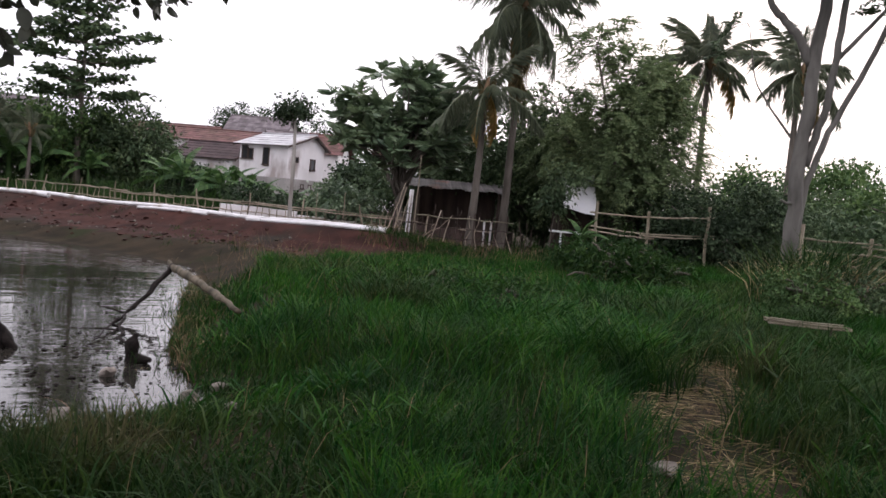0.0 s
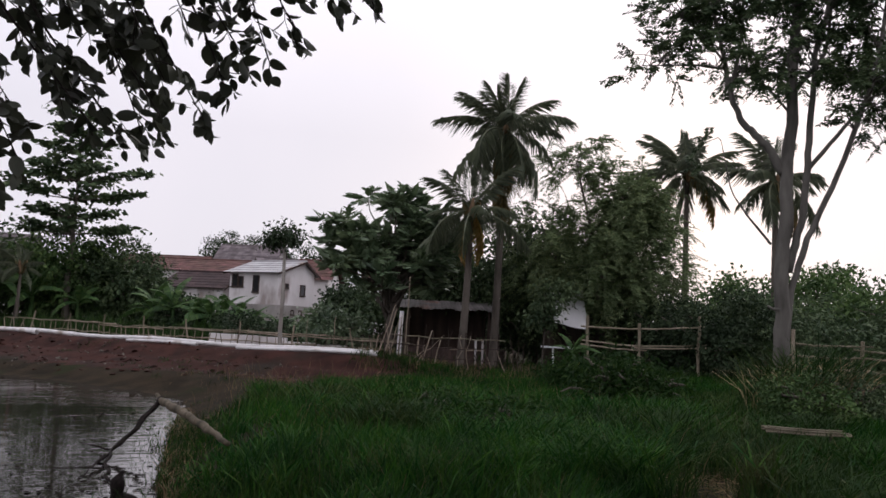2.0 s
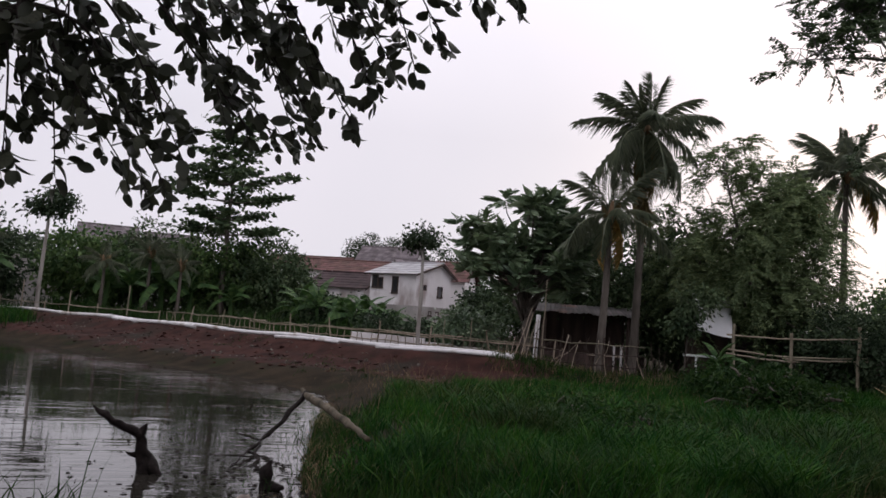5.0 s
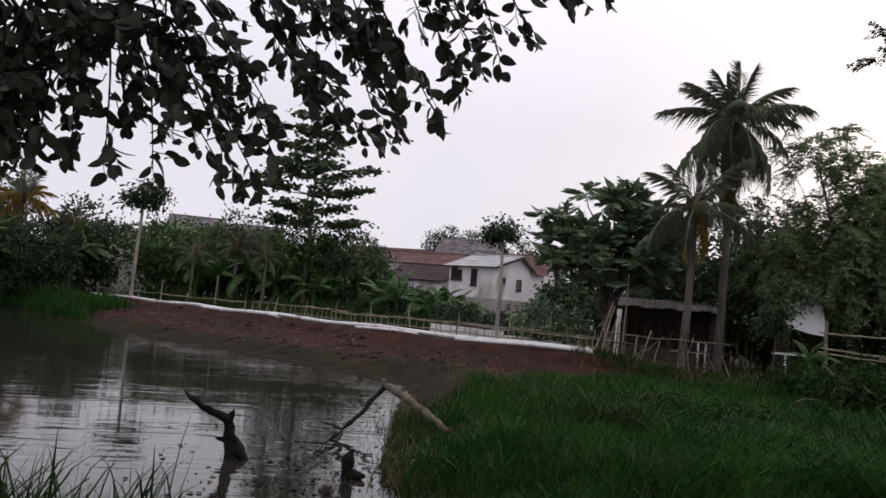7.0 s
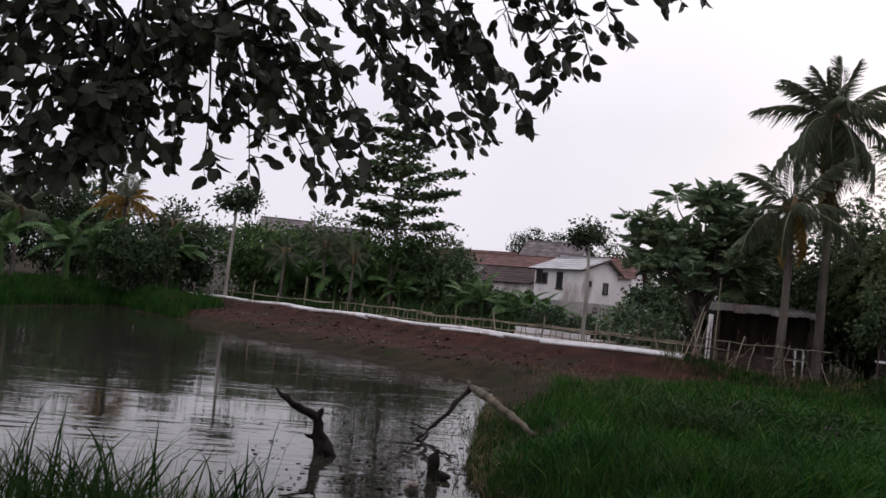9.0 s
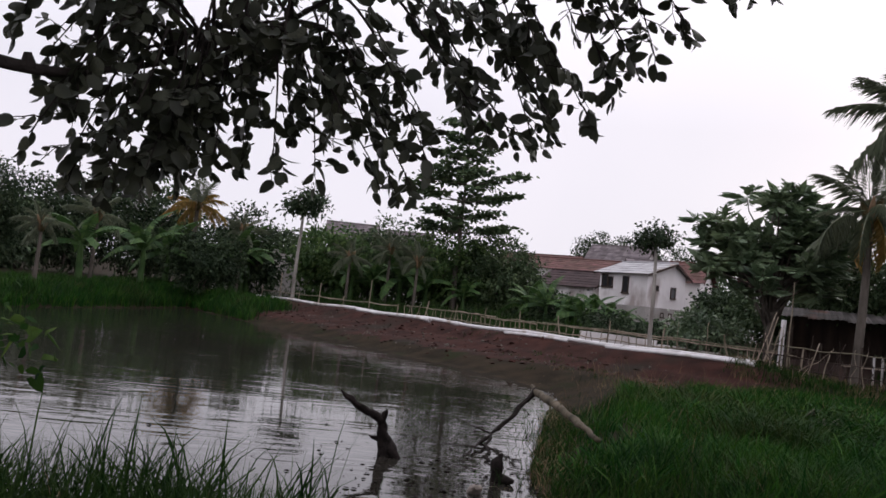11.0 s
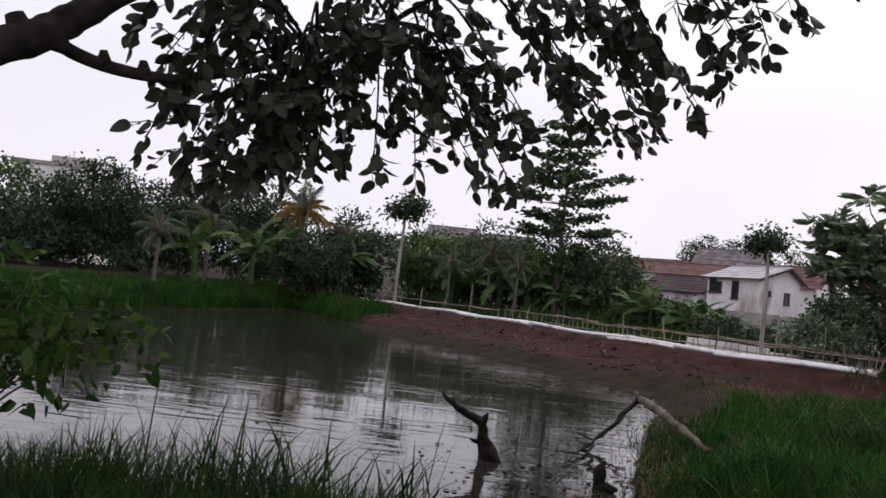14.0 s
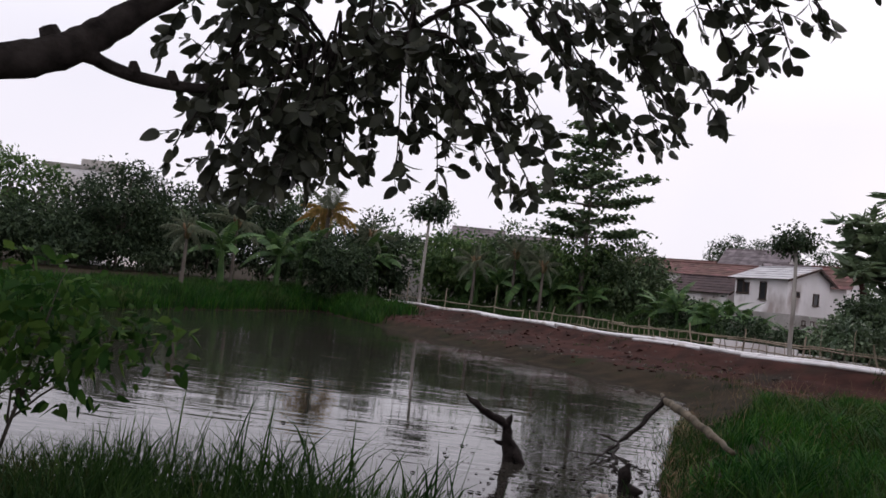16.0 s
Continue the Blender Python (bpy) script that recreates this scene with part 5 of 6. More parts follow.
w = np.stack([cr.uniform(-30, -2, 2200), cr.uniform(19, 40, 2200)], 1)
dd, _ = line_dist(w[:, 0], w[:, 1], DAM, False)
dp, ins = line_dist(w[:, 0], w[:, 1], POND, True)
for a, b in w[(dd < 5.0) & (dd > 1.0) & ~ins & (dp < 4.6)]:
    s = cr.uniform(.02, .085)
    e = cr.normal(0, .3, (6, 3)) * s
    v = np.array([(1.4, 0, 0), (-1.4, 0, 0), (0, 1, 0), (0, -1, 0), (0, 0, .5), (0, 0, -.5)]) * s + e + np.array((a, b, ground_z(a, b) + s * .1))
    clods.add(v, [(0, 2, 4), (2, 1, 4), (1, 3, 4), (3, 0, 4), (2, 0, 5), (1, 2, 5), (3, 1, 5), (0, 3, 5)])
solid("clods", clods.mesh("clods", MUD), "dark clods of earth on the red mud bank", "clods", kind="stuff")
solid("rubble", h.mesh("rubble", STONE), "scattered clods and pale pebbles on red mud", "rubble", kind="stuff")
m = 1100
a = np.stack([np.concatenate([rng.normal(-4.2, 1.2, 260), rng.normal(-3.0, .7, 840)]), np.concatenate([rng.uniform(7.2, 17, 260), rng.normal(8.6, 1.6, 840)]), np.full(m, .006)], 1)
_, ins = line_dist(a[:, 0], a[:, 1], POND, True)
a = a[ins]
v, f = leaf_arrays(a, rng.normal(0, 1, (len(a), 3)) * (1, 1, .02), rng.uniform(.02, .10, len(a)) * rng.uniform(.4, 1, len(a)), .6, .02, 0.0)
v[:, 2] = np.clip(v[:, 2], .004, .02)
solid("floating_leaves", mesh_of("floating_leaves", v, f, WET_BARK), "dark dead leaves and scum afloat on the pond", "debris", kind="stuff")

# ---- overhanging tree by the camera ----
TZ = ground_z(-4.7, -.5)
over = thing("overhanging_tree", (-4.7, -.5, TZ), "tree whose dark leafy branch hangs over the pond", "tree")
O = np.array((-4.7, -.5, TZ))
LIMB = np.array([(-4.6, -.4, 2.0), (-3.6, .5, 2.34), (-2.57, 1.33, 2.56), (-2.54, 1.42, 2.60), (-2.50, 1.52, 2.66), (-2.48, 1.57, 2.71), (-2.46, 1.63, 2.77), (-2.42, 1.73, 2.88), (-2.1, 2.2, 3.35), (-1.5, 2.9, 3.75), (-.6, 3.4, 3.9)])
SIDE = np.array([(-2.48, 1.55, 2.66), (-2.46, 1.60, 2.63), (-2.42, 1.71, 2.61), (-2.38, 1.85, 2.615), (-2.33, 1.97, 2.63), (-2.05, 2.45, 2.85), (-1.6, 2.9, 3.4), (-1.0, 3.2, 3.65)])
h = Heap().add(*tube(np.array([(-4.7, -.5, TZ - .2), (-4.72, -.5, 1.0), (-4.62, -.42, 2.0), (-4.7, -.5, 3.2), (-5.0, -.3, 4.6)]) - O, (.22, .17, .16, .12, .06), 12))
part("trunk", h.mesh("trunk", BARK_DARK, True), over)


lim, sid = refine(LIMB, 40), refine(SIDE, 30)
rr = np.interp(np.linspace(0, 1, 40), (0, .2, .4, .65, 1), (.10, .062, .058, .048, .02)) * (1 + .06 * np.sin(np.arange(40) * 1.9))
part("limb", mesh_of("limb", *tube(lim - O, rr, 12), BARK_DARK, True), over, "thick dark rough limb")
knob = Heap().add(*tube(sid - O, np.interp(np.linspace(0, 1, 30), (0, .1, .35, .5, .6, 1), (.045, .024, .022, .019, .012, .006)), 9))
for k in (8, 12):
    knob.add(*tube([sid[k] - O, sid[k] - O + (0, -.01, .05)], (.03, .012), 6))
knob.add(*tube([lim[14] - O, lim[14] - O + (-.02, -.03, .075)], (.05, .03), 8))
part("side_limb", knob.mesh("side_limb", BARK_DARK, True), over)
# ends of its hanging branchlets: compass angle to the west of north and height angle, in degrees, as seen from the shore
TIPS = [(53.4, 15.2), (51.6, 13.4), (51.9, 8.5), (50.8, 10.8), (49.4, 6.2), (47.3, 6.0), (45.1, 6.0), (42.6, 7.0), (40.6, 8.7), (38.6, 8.9), (36.6, 8.6), (33.6, 8.4), (31.0, 10.9),
        (29.6, 9.6), (28.0, 8.4), (26.8, 8.5), (25.8, 10.3), (23.2, 13.9), (21.8, 13.1), (19.7, 12.4), (18.4, 12.4), (17.0, 13.6), (14.6, 14.2), (13.2, 16.2), (11.8, 18.2), (10.4, 18.4), (8.6, 20.6), (5.8, 22.6), (3.4, 23.4)]


def oval_leaf(seed, bow):
    """An oval leaf along +x, 1 long, on a short stalk, folded along its rib and bowed down."""
    r = np.random.default_rng(seed)
    u = np.linspace(0, 1, 7)
    w = .31 * np.sin(np.pi * u ** .92) ** .65
    z = -bow * u * u
    V = [(-.12, 0, .03)] + [(a, 0, c) for a, c in zip(u, z)]
    V += [(a, b, c + .22 * b) for a, b, c in zip(u[1:-1], w[1:-1], z[1:-1])] + [(a, -b, c + .22 * b) for a, b, c in zip(u[1:-1], w[1:-1] * r.uniform(.85, 1.1), z[1:-1])]
    F = [(1, 2, 8), (1, 13, 2), (7, 12, 6), (7, 6, 17)]
    for i in range(4):
        F += [(2 + i, 3 + i, 9 + i, 8 + i), (13 + i, 14 + i, 3 + i, 2 + i)]
    V += [(-.12, .012, .03), (0, .012, 0)]
    F.append((0, 1, 19, 18))
    return mesh_of("leaf", V, F, LEAF_NEAR, True)


OVALS = [oval_leaf(s, b) for s, b in ((1, .2), (2, .35), (3, .5), (4, .08))]
lr = np.random.default_rng(77)
twigs, rest_v, rest_f, n0, made = Heap(), [], [], 0, 0
limbs_all = np.concatenate([lim[14:], sid[8:]])


def leaf_spray(a, way, length, own):
    """A thin drooping shoot with alternate hanging leaves and one at its end. own: share of leaves that are objects of their own."""
    global n0, made
    k = max(4, int(length / .03))
    u = np.linspace(0, 1, k + 1)[:, None]
    pts = a + way * length * u - np.array((0, 0, .22)) * length * u * u + lr.normal(0, .004, (k + 1, 3))
    twigs.add(*tube(pts - O, np.linspace(.0028, .0012, k + 1), 4))
    side = norm(np.cross(way, (0, 0, 1.0)) + lr.normal(0, .25, 3))
    for i in range(1, k + 2):
        end = i == k + 1
        q = pts[min(i, k)]
        d = norm(way * (.9 if end else .45) + side * (0 if end else .75 * (-1) ** i) + np.array((0, 0, -.62 * lr.uniform(.3, 1.5))) + lr.normal(0, .2, 3))
        flat = norm(np.cross(d, side * .5 + lr.normal(0, .6, 3)))
        across = np.cross(flat, d)
        L = lr.uniform(.058, .092) * (1 - .25 * (i / k) ** 3)
        M = Matrix.Translation(Vector(q - O)) @ Matrix((d, across, flat)).transposed().to_4x4() @ Matrix.Scale(L, 4)
        me = OVALS[int(lr.integers(0, 4))]
        if made < 300 and lr.random() < own:
            part("leaf", me, over).matrix_basis = M
            made += 1
        else:
            co = np.array([M @ v.co for v in me.vertices])
            rest_v.append(co)
            rest_f.extend(tuple(x + n0 for x in p.vertices) for p in me.polygons)
            n0 += len(co)


def branchlet(az, el, far, back, own):
    """A branchlet that arches from the limb and hangs to its end, with leafy shoots along its outer part."""
    el -= .9
    a, e = radians(az), radians(el)
    tip = np.array((-math.sin(a) * math.cos(e), math.cos(a) * math.cos(e), math.sin(e))) * far + (0, 0, 2.0)
    lean = np.clip((40 - az) / 14, -.9, 1)
    out = np.array((math.cos(a), math.sin(a), 0)) * lean
    d = limbs_all - tip + out * .45 - (0, 0, .45)
    s = limbs_all[np.argmin((d ** 2).sum(1))]
    mid = tip - out * .2 + (0, 0, .34) + lr.normal(0, .04, 3)
    top = s * .45 + mid * .55 + (0, 0, .16)
    pts = refine([s, top, mid, tip], 16)
    twigs.add(*tube(pts - O, np.linspace(.009, .002, 16), 5))
    seg = np.concatenate([[0], np.cumsum(np.linalg.norm(np.diff(pts, axis=0), axis=1))])
    for k in range(back):
        u = seg[-1] - .058 * k - (0 if k == 0 else lr.uniform(0, .03))
        if u < .12 * seg[-1]:
            break
        q = np.array([np.interp(u, seg, pts[:, c]) for c in range(3)])
        t = norm(np.array([np.interp(min(u + .05, seg[-1]), seg, pts[:, c]) for c in range(3)]) - np.array([np.interp(u - .08, seg, pts[:, c]) for c in range(3)]))
        w = norm(t * .6 + (0 if k == 0 else 1) * (lr.normal(0, .75, 3) + out * .3) + np.array((0, 0, -.1)))
        ln = .09 if k == 0 else lr.uniform(.09, .12 + .012 * k)
        leaf_spray(q - t * (.06 if k == 0 else 0), w, ln, own)


for i, (az, el) in enumerate(TIPS):
    branchlet(az, el, 3.2 + .22 * math.sin(i * 2.3), 12, .3)
low_az, low_el = np.array([q[0] for q in TIPS])[::-1], np.array([q[1] for q in TIPS])[::-1]
for k in range(40):                      # more of them, higher in the bough
    az = lr.uniform(6, 51)
    if 23.8 < az < 25.6 or 30.4 < az < 32.2:
        continue
    el = np.interp(az, low_az, low_el) + (lr.uniform(2.5, 15) if az < 37 else lr.uniform(1, 12))
    branchlet(az, el, lr.uniform(2.9, 3.6), 7, 0)
for k in range(12):
    az = lr.uniform(38, 50)
    branchlet(az, np.interp(az, low_az, low_el) + lr.uniform(-.3, 3), lr.uniform(2.9, 3.5), 7, 0)
tagged(part("twig", twigs.mesh("twig", BARK_DARK, True), over), kind="stuff")
ob = part("foliage", mesh_of("foliage", np.concatenate(rest_v), rest_f, LEAF_NEAR, True), over)
tagged(ob, kind="stuff")
# the rest of its crown, overhead and behind: unseen, spread to shade near ground
P, D = clump_points([(-4.8 - O[0], -.6 - O[1], 6.0 - O[2], 3.2, 3.0, 1.5), (-1.5 - O[0], .6 - O[1], 5.9 - O[2], 3.0, 2.4, 1.1), (1.2 - O[0], 1.2 - O[1], 6.1 - O[2], 2.4, 2.2, 1.0), (-2.0 - O[0], -3 - O[1], 6 - O[2], 3, 2.6, 1.3), (2.8 - O[0], 3.4 - O[1], 6.9 - O[2], 2.5, 2.2, .9), (-1.6 - O[0], 3.6 - O[1], 7.0 - O[2], 2.6, 2.0, .8), (.8 - O[0], 5.8 - O[1], 8.0 - O[2], 3.0, 2.0, .8), (4.2 - O[0], 5.6 - O[1], 8.0 - O[2], 2.6, 2.0, .8)], 52000, .12, lr)
v, f = far_leaf_arrays(P, D, .13 * lr.uniform(.7, 1.3, len(P)), .55, .15, lr)
tagged(part("upper_crown", mesh_of("upper_crown", v, f, LEAF_NEAR), over), kind="stuff")

# low shrub leaning over the near shore
tree("shore_shrub", -5.75, 3.2, [(-5.5, 3.25, 1.55, .5, .45, .35), (-4.98, 3.75, 1.4, .32, .3, .2), (-5.75, 3.1, 1.15, .5, .4, .4), (-5.25, 3.5, 1.3, .4, .35, .25)], 900, .115, LEAF_SHORE,
     "leafy green shrub leaning over the near shore", .02, .5, seed=91, category="shrub", droop=.3, per=12)

# ---- grasses ----
def field(count, box4, test, hmin, hmax, wid, lean, mat, name, label, seed, clump=0.0, wet=False):
    """Blades scattered over a stretch of ground (or of shallow water), in drifts of unequal height."""
    r = np.random.default_rng(seed)
    x, y = r.uniform(box4[0], box4[2], count), r.uniform(box4[1], box4[3], count)
    if clump:
        nc = count // 22
        cx, cy = r.uniform(box4[0], box4[2], nc), r.uniform(box4[1], box4[3], nc)
        i = r.integers(0, nc, count)
        sel = r.random(count) < .8
        x, y = np.where(sel, cx[i] + r.normal(0, clump, count), x), np.where(sel, cy[i] + r.normal(0, clump, count), y)
    d, ins = line_dist(x, y, POND, True)
    dd, _ = line_dist(x, y, DAM, False)
    ok = (ins if wet else ~ins) & test(x, y, d, dd, r.random(count))
    x, y, d = x[ok], y[ok], d[ok]
    z = np.maximum(height(x, y), -.06)
    tall = np.clip(.62 + .30 * wave(x * 1.6, y * 1.4) + .3 * wave(x * .5 + 2, y * .55), .12, 1.25) * r.uniform(.55, 1.12, len(x))
    tall = tall * (1 - .8 * smooth(.2, -.9, x) * smooth(8.6, 7.6, y) * smooth(-4.2, -3.2, x) * smooth(3.9, 4.6, y))
    tall = tall * (1 - .45 * smooth(16, 21, y) * (x > -6))
    h = (hmin + (hmax - hmin) * tall) * (1 if box4[0] < -30 else .55 + .45 * smooth(.1, 1.3, d))
    v, f = blade_arrays(np.stack([x, y, z - .02], 1), h, wid * r.uniform(.6, 1.3, len(x)), np.clip(r.normal(lean, .18, len(x)), .05, 1.0), r)
    solid(name, mesh_of(name, v, f, mat), label, "grass", kind="stuff")


def straw_track(x, y):
    """How far a place is from the trodden track of straw."""
    return line_dist(x, y, [(2.0, 3.4), (2.0, 5.2), (2.7, 7.2), (3.4, 9.2)], False)[0] + .5 * wave(x * 2.6 + 1, y * 2.1) + .1


def meadow(x, y, d, dd, q):
    back = np.interp(y, (12.0, 13.3, 17.0, 21.2, 22.6, 28.0), (-9.0, -3.5, -2.5, -1.0, 0.0, 3.2)) + .3 * wave(x * 1.7, y * 2.1)
    return (x > back) & (straw_track(x, y) > .5 + .45 * q) & ~((dd < 3.0) & (x < 0)) & (q < .12 + .95 * smooth(.0, .8, d + .3 * wave(x * 2.3, y * 2.3))) & (np.hypot(x - 8.05, y - 16.7) > .3) & ((wave(x * 2.1 + 1, y * 1.8) > -.16) | (q < .22))


field(46000, (-2.2, 3.0, 6.8, 9.5), lambda x, y, d, dd, q: meadow(x, y, d, dd, q) & (x < 1.9 + .9 * q + .12 * y) & (q < .62 + .5 * wave(x * 1.1, y * .9)) & ((x > -.2) | (y > 6.4)), .22, .85, .012, .5, GRASS, "meadow_grass", "lush green meadow grass by the pond", 301, .12)
field(90000, (-5.2, 9.0, 11.5, 24.4), lambda x, y, d, dd, q: meadow(x, y, d, dd, q), .12, .66, .016, .5, GRASS, "meadow_grass", "lush green meadow grass by the pond", 302, .2)
# dark blades mixed in: the tree's shade put into the foreground colour
field(36000, (-2.8, 3.0, 3.5, 9.0), lambda x, y, d, dd, q: meadow(x, y, d, dd, q) & (q < .55), .15, .75, .014, .6, GRASS_DARK, "rank_grass", "rank foreground grass, coloured darker for the shade under the tree", 318, .1)
field(20000, (2.0, 3.0, 7.5, 11), lambda x, y, d, dd, q: (straw_track(x, y) > .4 + .5 * q) & (x > 1.6 + .9 * q + .12 * y), .2, .8, .012, .55, GRASS_DARK, "rank_weeds", "rank dark weeds beside the track", 316, .15)
field(9000, (6.0, 3.0, 16, 12), lambda x, y, d, dd, q: q < 2, .3, .75, .02, .45, GRASS, "meadow_grass", "lush green meadow grass by the pond", 303, .2)
field(20000, (-9.5, 1.6, -1.4, 6.2), lambda x, y, d, dd, q: (d < 2.6) & (np.hypot(x, y) > 3.6) & ((x < -2.9) | (y < 5.0)), .3, .85, .012, .4, GRASS_DARK, "shore_grass", "tall dark green grass on the near shore", 304, .08)
field(26000, (-36, 6, -22.5, 36), lambda x, y, d, dd, q: (d < 5.5) & (dd > 2.0), .4, 1.05, .035, .5, GRASS_DARK, "bank_weeds", "rank dark weeds on the far bank", 321, .5)
field(40000, (-36, 6, -22.5, 36), lambda x, y, d, dd, q: (d < 5.5) & (dd > 2.0), .4, .95, .035, .4, GRASS, "bank_grass", "green grass on the far bank", 305, .4)
field(24000, (-34, 22, 4, 44), lambda x, y, d, dd, q: (y > np.interp(x, (-36, -28.5, -17.5, -9, -4, 4), (42, 38.9, 33.1, 28.2, 25.7, 25.0)) + 1.8) & (d < 14) & ((wave(x * .5, y * .6) > -.4) | (q < .3)), .3, 1.5, .035, .4, GRASS_DARK, "weeds", "dark green weeds behind the embankment", 306, .4)
field(7000, (-16, 19, 1.5, 31), lambda x, y, d, dd, q: (d > .5) & (dd < 5.2) & (dd > 1.3) & (wave(x * .6, y * .8) > .38 - .15 * smooth(-12, -4, x)), .04, .17, .016, .7, GRASS_DARK, "embankment_grass", "sparse low grass on the embankment", 307, .12)
field(9000, (4, 22.5, 16, 30), lambda x, y, d, dd, q: q < 2, .3, .7, .03, .4, GRASS_DARK, "weeds", "tall dark weeds at the meadow's edge", 308, .3)
field(5000, (-1.4, 23.0, 5.4, 26.2), lambda x, y, d, dd, q: q < 2, .15, .5, .02, .5, GRASS_DARK, "weeds", "tangled weeds before the hut", 314, .25)
field(1600, (-1.4, 23.0, 5.4, 26.0), lambda x, y, d, dd, q: q < 2, .2, .6, .012, .4, STRAW, "dry_weeds", "dry brown stalks before the hut", 315, .2)
field(420, (6.2, 14.0, 9.0, 16.2), lambda x, y, d, dd, q: np.hypot(x - 7.4, y - 15.0) < .95, 1.0, 1.8, .018, .75, STRAW_PALE, "dry_reeds", "pale dry arching reed leaves", 319)
field(1000, (6.2, 14.0, 9.2, 16.4), lambda x, y, d, dd, q: np.hypot(x - 7.5, y - 15.2) < 1.0, 1.1, 2.1, .026, .62, GRASS_DARK, "reed_clump", "clump of long arching reed leaves", 309)
field(220, (-4.9, 4.2, -2.9, 5.9), lambda x, y, d, dd, q: d < .8, 1.3, 2.1, .022, .4, GRASS_DARK, "tall_reeds", "tall leaning reed stems at the water's edge", 320, .15)
field(900, (-6.5, 3.6, -2.9, 5.6), lambda x, y, d, dd, q: d < .9, .8, 1.35, .014, .3, GRASS_DARK, "tall_shore_grass", "tall single grass stems at the water's edge", 310)
m = 6500
sx, sy = rng.uniform(1.0, 4.6, m), rng.uniform(3.2, 10, m)
k = (straw_track(sx, sy) < .75) & (wave(sx * 2.2, sy * 1.7) > -.5 + .5 * rng.random(m))
sx, sy = sx[k], sy[k]
P = np.stack([sx, sy, height(sx, sy) + rng.uniform(.005, .06, len(sx))], 1)
v, f = far_leaf_arrays(P, rng.normal(0, 1, (len(P), 3)) * (1, 1, .12), rng.uniform(.12, .42, len(P)), .016, .02)
solid("trodden_straw", mesh_of("trodden_straw", v, f, STRAW_PALE), "flattened dry straw on the trodden track", "straw", kind="stuff")
field(900, (1.2, 3.2, 4.4, 10), lambda x, y, d, dd, q: (straw_track(x, y) < .3 + .5 * q) & (wave(x * 2.2, y * 1.7) > -.35), .1, .35, .006, .95, STRAW, "straw", "dry trodden straw on the track", 311)
field(1500, (-3.2, 5.2, -.4, 8.2), lambda x, y, d, dd, q: d < .8, .1, .4, .012, .7, GRASS_DARK, "shore_weeds", "low dark weeds on the muddy shore", 317, .1)
field(1300, (-5.0, 3.2, 6, 23), lambda x, y, d, dd, q: q < 2, .35, .8, .008, .5, STRAW, "dry_stems", "dry pale stems among the green grass", 312)
field(9500, (-6.2, 6.5, -1.0, 14), lambda x, y, d, dd, q: d < .75 * q, .45, 1.0, .010, .5, GRASS_DARK, "rushes", "thin rushes at the meadow's wet edge", 313)

field(3000, (-5.6, 8.5, -2.0, 16), lambda x, y, d, dd, q: d < .5 * q, .2, .6, .009, .85, STRAW, "dead_grass", "brown dead grass at the meadow's wet edge", 322, .15)
field(9000, (-2.6, 5.0, 6.0, 15.5), lambda x, y, d, dd, q: meadow(x, y, d, dd, q) & (wave(x * .9 + 3, y * 1.1) > .05), .35, .95, .026, .8, GRASS, "arching_grass", "broad arching grass blades in the meadow", 323, .1)
field(8000, (-1.5, 4.5, 6.5, 14), lambda x, y, d, dd, q: meadow(x, y, d, dd, q) & (wave(x * 1.2 - 1, y * 1.0 + 2) > .12), .3, .85, .02, .7, GRASS_DARK, "weed_clumps", "dark tangled weed clumps in the meadow", 324, .1)
field(4200, (1.0, 3.4, 4.6, 9.5), lambda x, y, d, dd, q: wave(x * 3.1, y * 2.7) > .1, .08, .3, .011, .7, GRASS, "track_tufts", "low green tufts growing through the straw", 325, .06)
field(7500, (-5.2, 6.2, -.6, 14.5), lambda x, y, d, dd, q: (d < .55 * q) & (wave(x * 2.4, y * 2.9) > -.1), .25, .75, .009, .55, GRASS_DARK, "water_rushes", "thin rushes standing in shallow water", 326, .1, True)
field(1600, (-5.2, 6.2, -.6, 14.5), lambda x, y, d, dd, q: (d < .5 * q) & (wave(x * 2.9, y * 2.2 + 1) > .05), .12, .45, .010, .9, STRAW, "sodden_straw", "sodden brown dead stalks in shallow water", 327, .1, True)
field(2600, (-6.5, 13.5, -1.0, 22.5), lambda x, y, d, dd, q: (dd > 2.0) & (x < -1.5 + .25 * (y - 17)) & (wave(x * 1.9 + 2, y * 1.6) > .2), .06, .3, .013, .6, GRASS_DARK, "mudflat_weeds", "sparse low weeds on the wet mud flat", 328, .12)
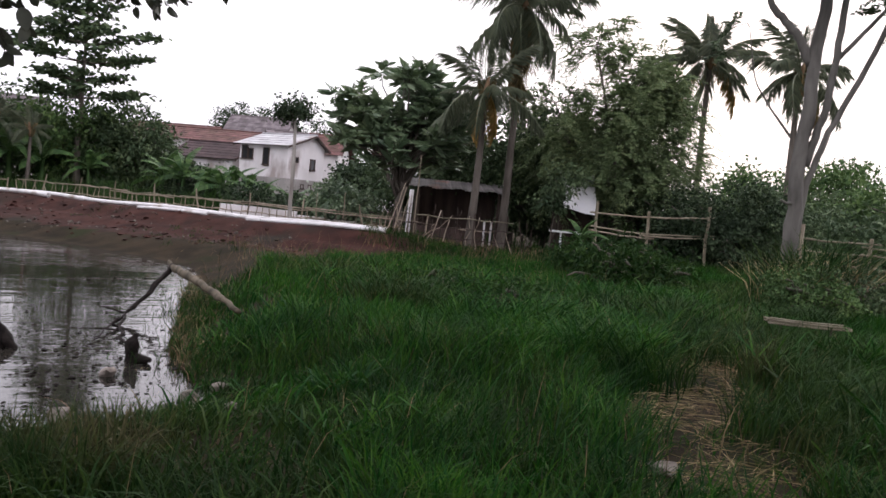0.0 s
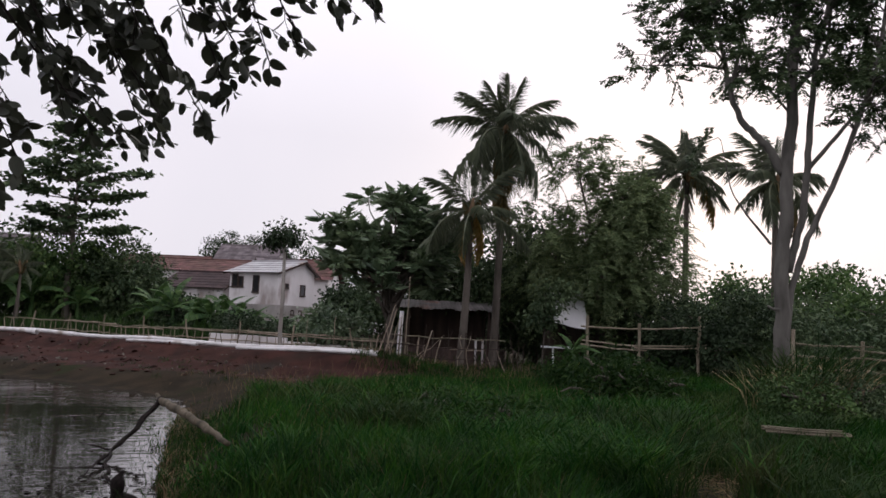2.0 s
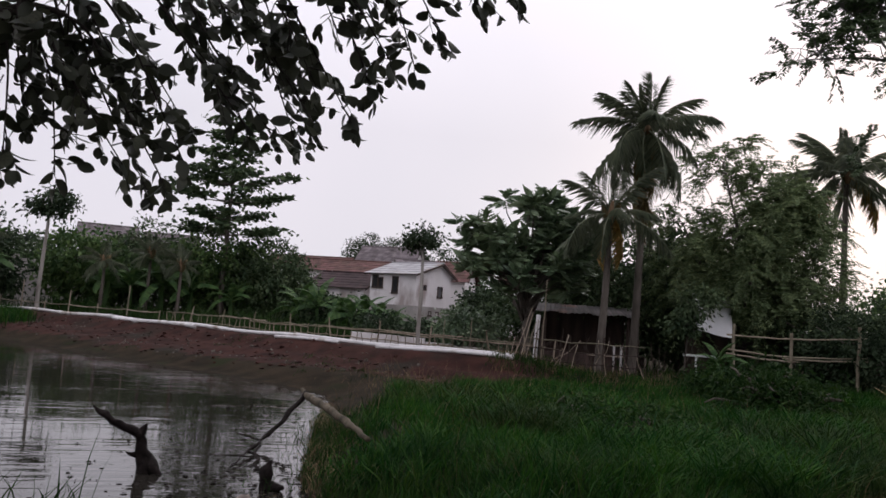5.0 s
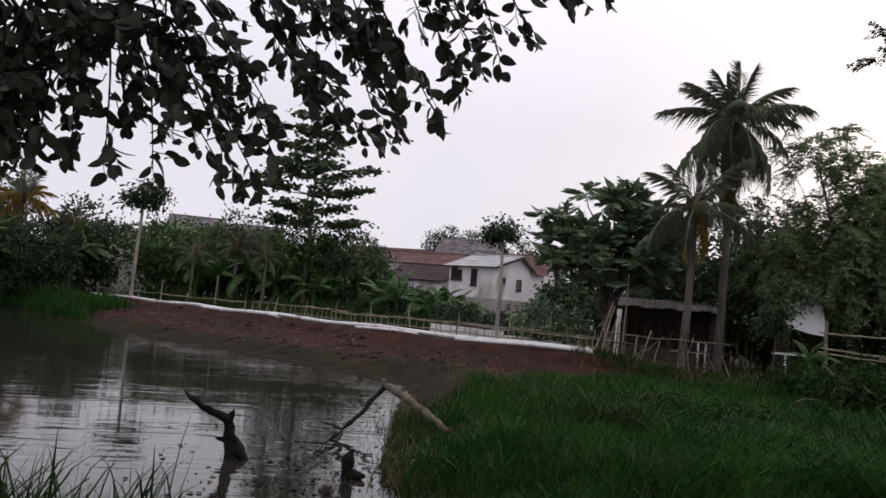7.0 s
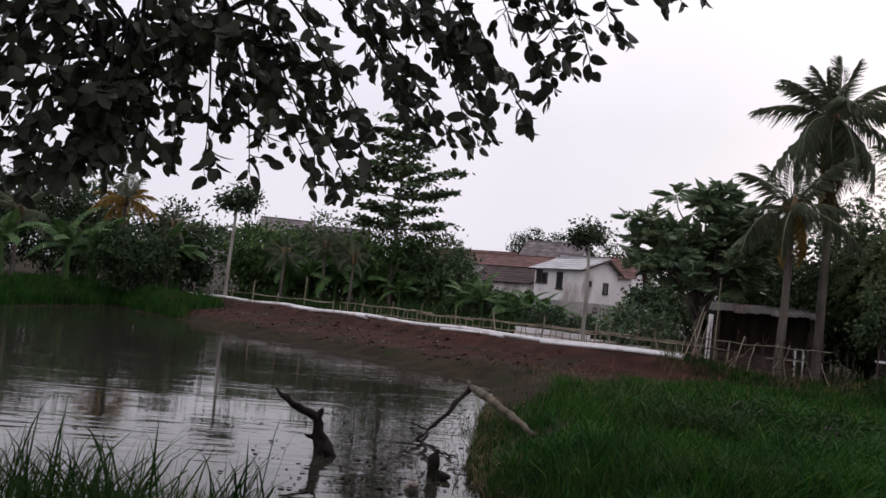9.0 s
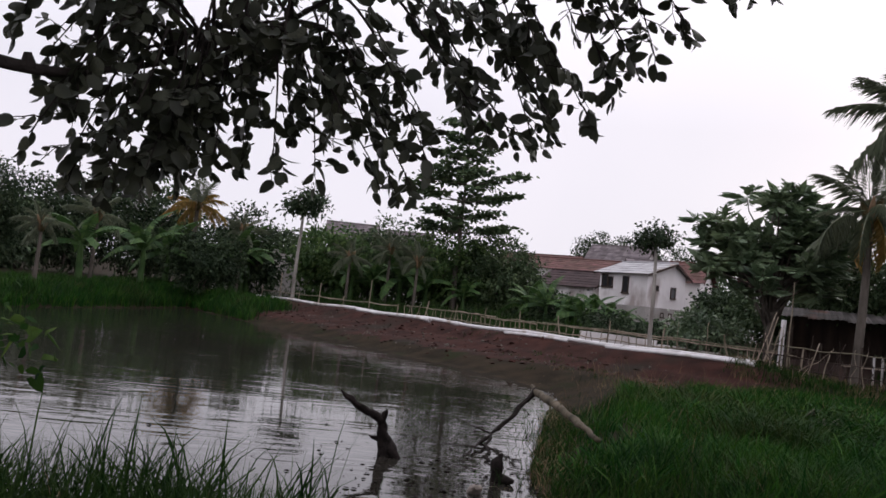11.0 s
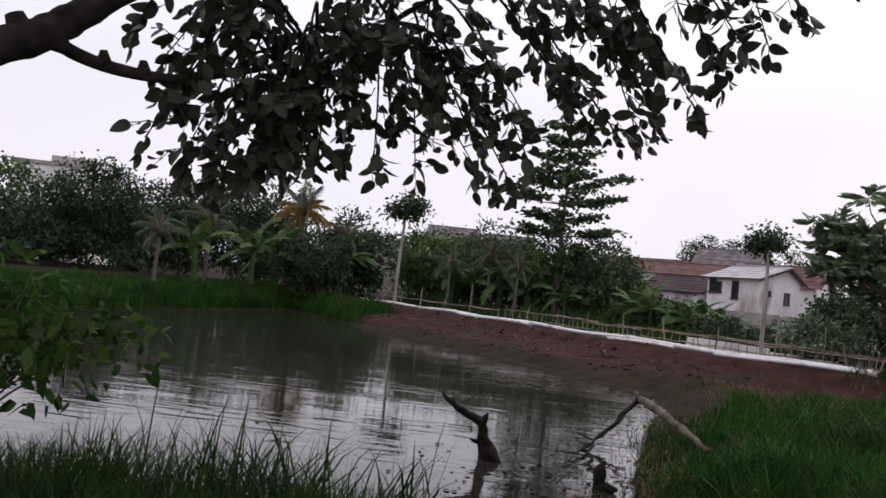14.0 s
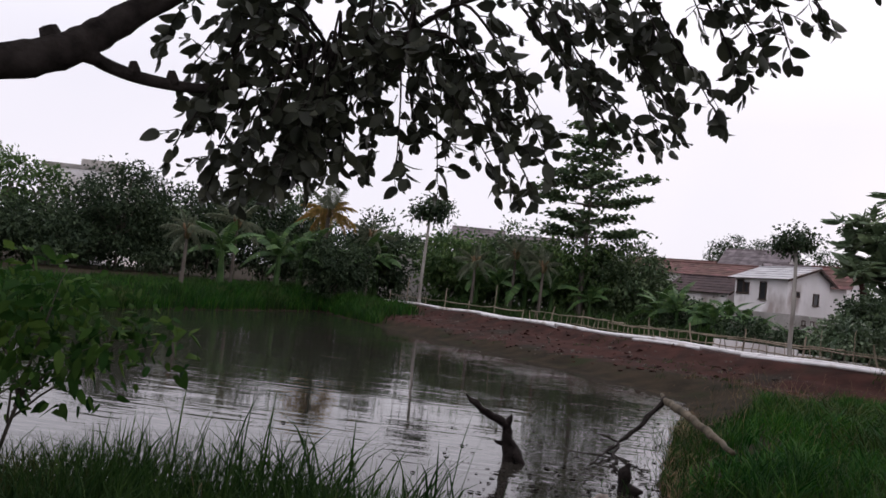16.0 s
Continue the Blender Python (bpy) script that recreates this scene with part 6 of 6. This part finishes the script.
field(700, (-6.5, 13.5, -1.0, 22.5), lambda x, y, d, dd, q: (dd > 2.0) & (x < -1.5 + .25 * (y - 17)), .08, .3, .010, .9, STRAW, "mudflat_straw", "dry dead stalks lying on the wet mud flat", 329, .15)
field(3200, (-3.8, 5.0, -.6, 8.8), lambda x, y, d, dd, q: (d < .9 * q) & (wave(x * 3.1, y * 2.6) > -.05), .08, .42, .012, .75, GRASS_DARK, "marsh_weeds", "low dark weeds in the muddy shallows", 330, .09, True)
field(1100, (-3.8, 5.0, -.6, 8.8), lambda x, y, d, dd, q: d < .8 * q, .08, .3, .010, .95, STRAW, "marsh_straw", "wet brown stalks lying in the shallows", 331, .1, True)
field(3500, (-5.0, 8.0, -1.6, 13.6), lambda x, y, d, dd, q: d < .7 * q, .3, .8, .009, .75, STRAW, "dead_rushes", "brown dead rushes along the meadow's rim", 332, .12)
field(14000, (-4.4, 3.9, -.1, 8.4), lambda x, y, d, dd, q: (d < 3.2) & (wave(x * 2.7, y * 2.3) > -.2), .06, .4, .011, .65, GRASS_DARK, "marsh_grass", "low tangled dark weeds on the marshy shore", 333, .09)
field(5000, (-4.2, 4.0, -.1, 8.0), lambda x, y, d, dd, q: (d < 3.0) & (wave(x * 1.9 + 1, y * 2.1) > .05), .12, .5, .013, .6, GRASS, "shore_tufts", "bright green tufts on the marshy shore", 334, .08)
field(2600, (-4.2, 4.4, -.1, 8.4), lambda x, y, d, dd, q: (d < 2.6) & (wave(x * 2.3, y * 2.9 + 2) > -.1), .06, .25, .010, .95, STRAW, "shore_straw", "brown dead stalks lying on the marshy shore", 335, .1)
for k, (cx, cy, rad) in enumerate(((1.1, 9.6, .8), (3.6, 11.6, 1.0), (4.5, 13.4, .9), (-.2, 11.2, .7), (2.0, 7.9, .6), (6.0, 12.2, .8))):
    field(900, (cx - rad, cy - rad, cx + rad, cy + rad), lambda x, y, d, dd, q: np.hypot(x - cx, y - cy) < rad * (.5 + .5 * q), .45, 1.05, .02, .75, GRASS_DARK if k % 2 else GRASS, "tall_weeds", "tall arching weed clump in the meadow grass", 340 + k, .12)
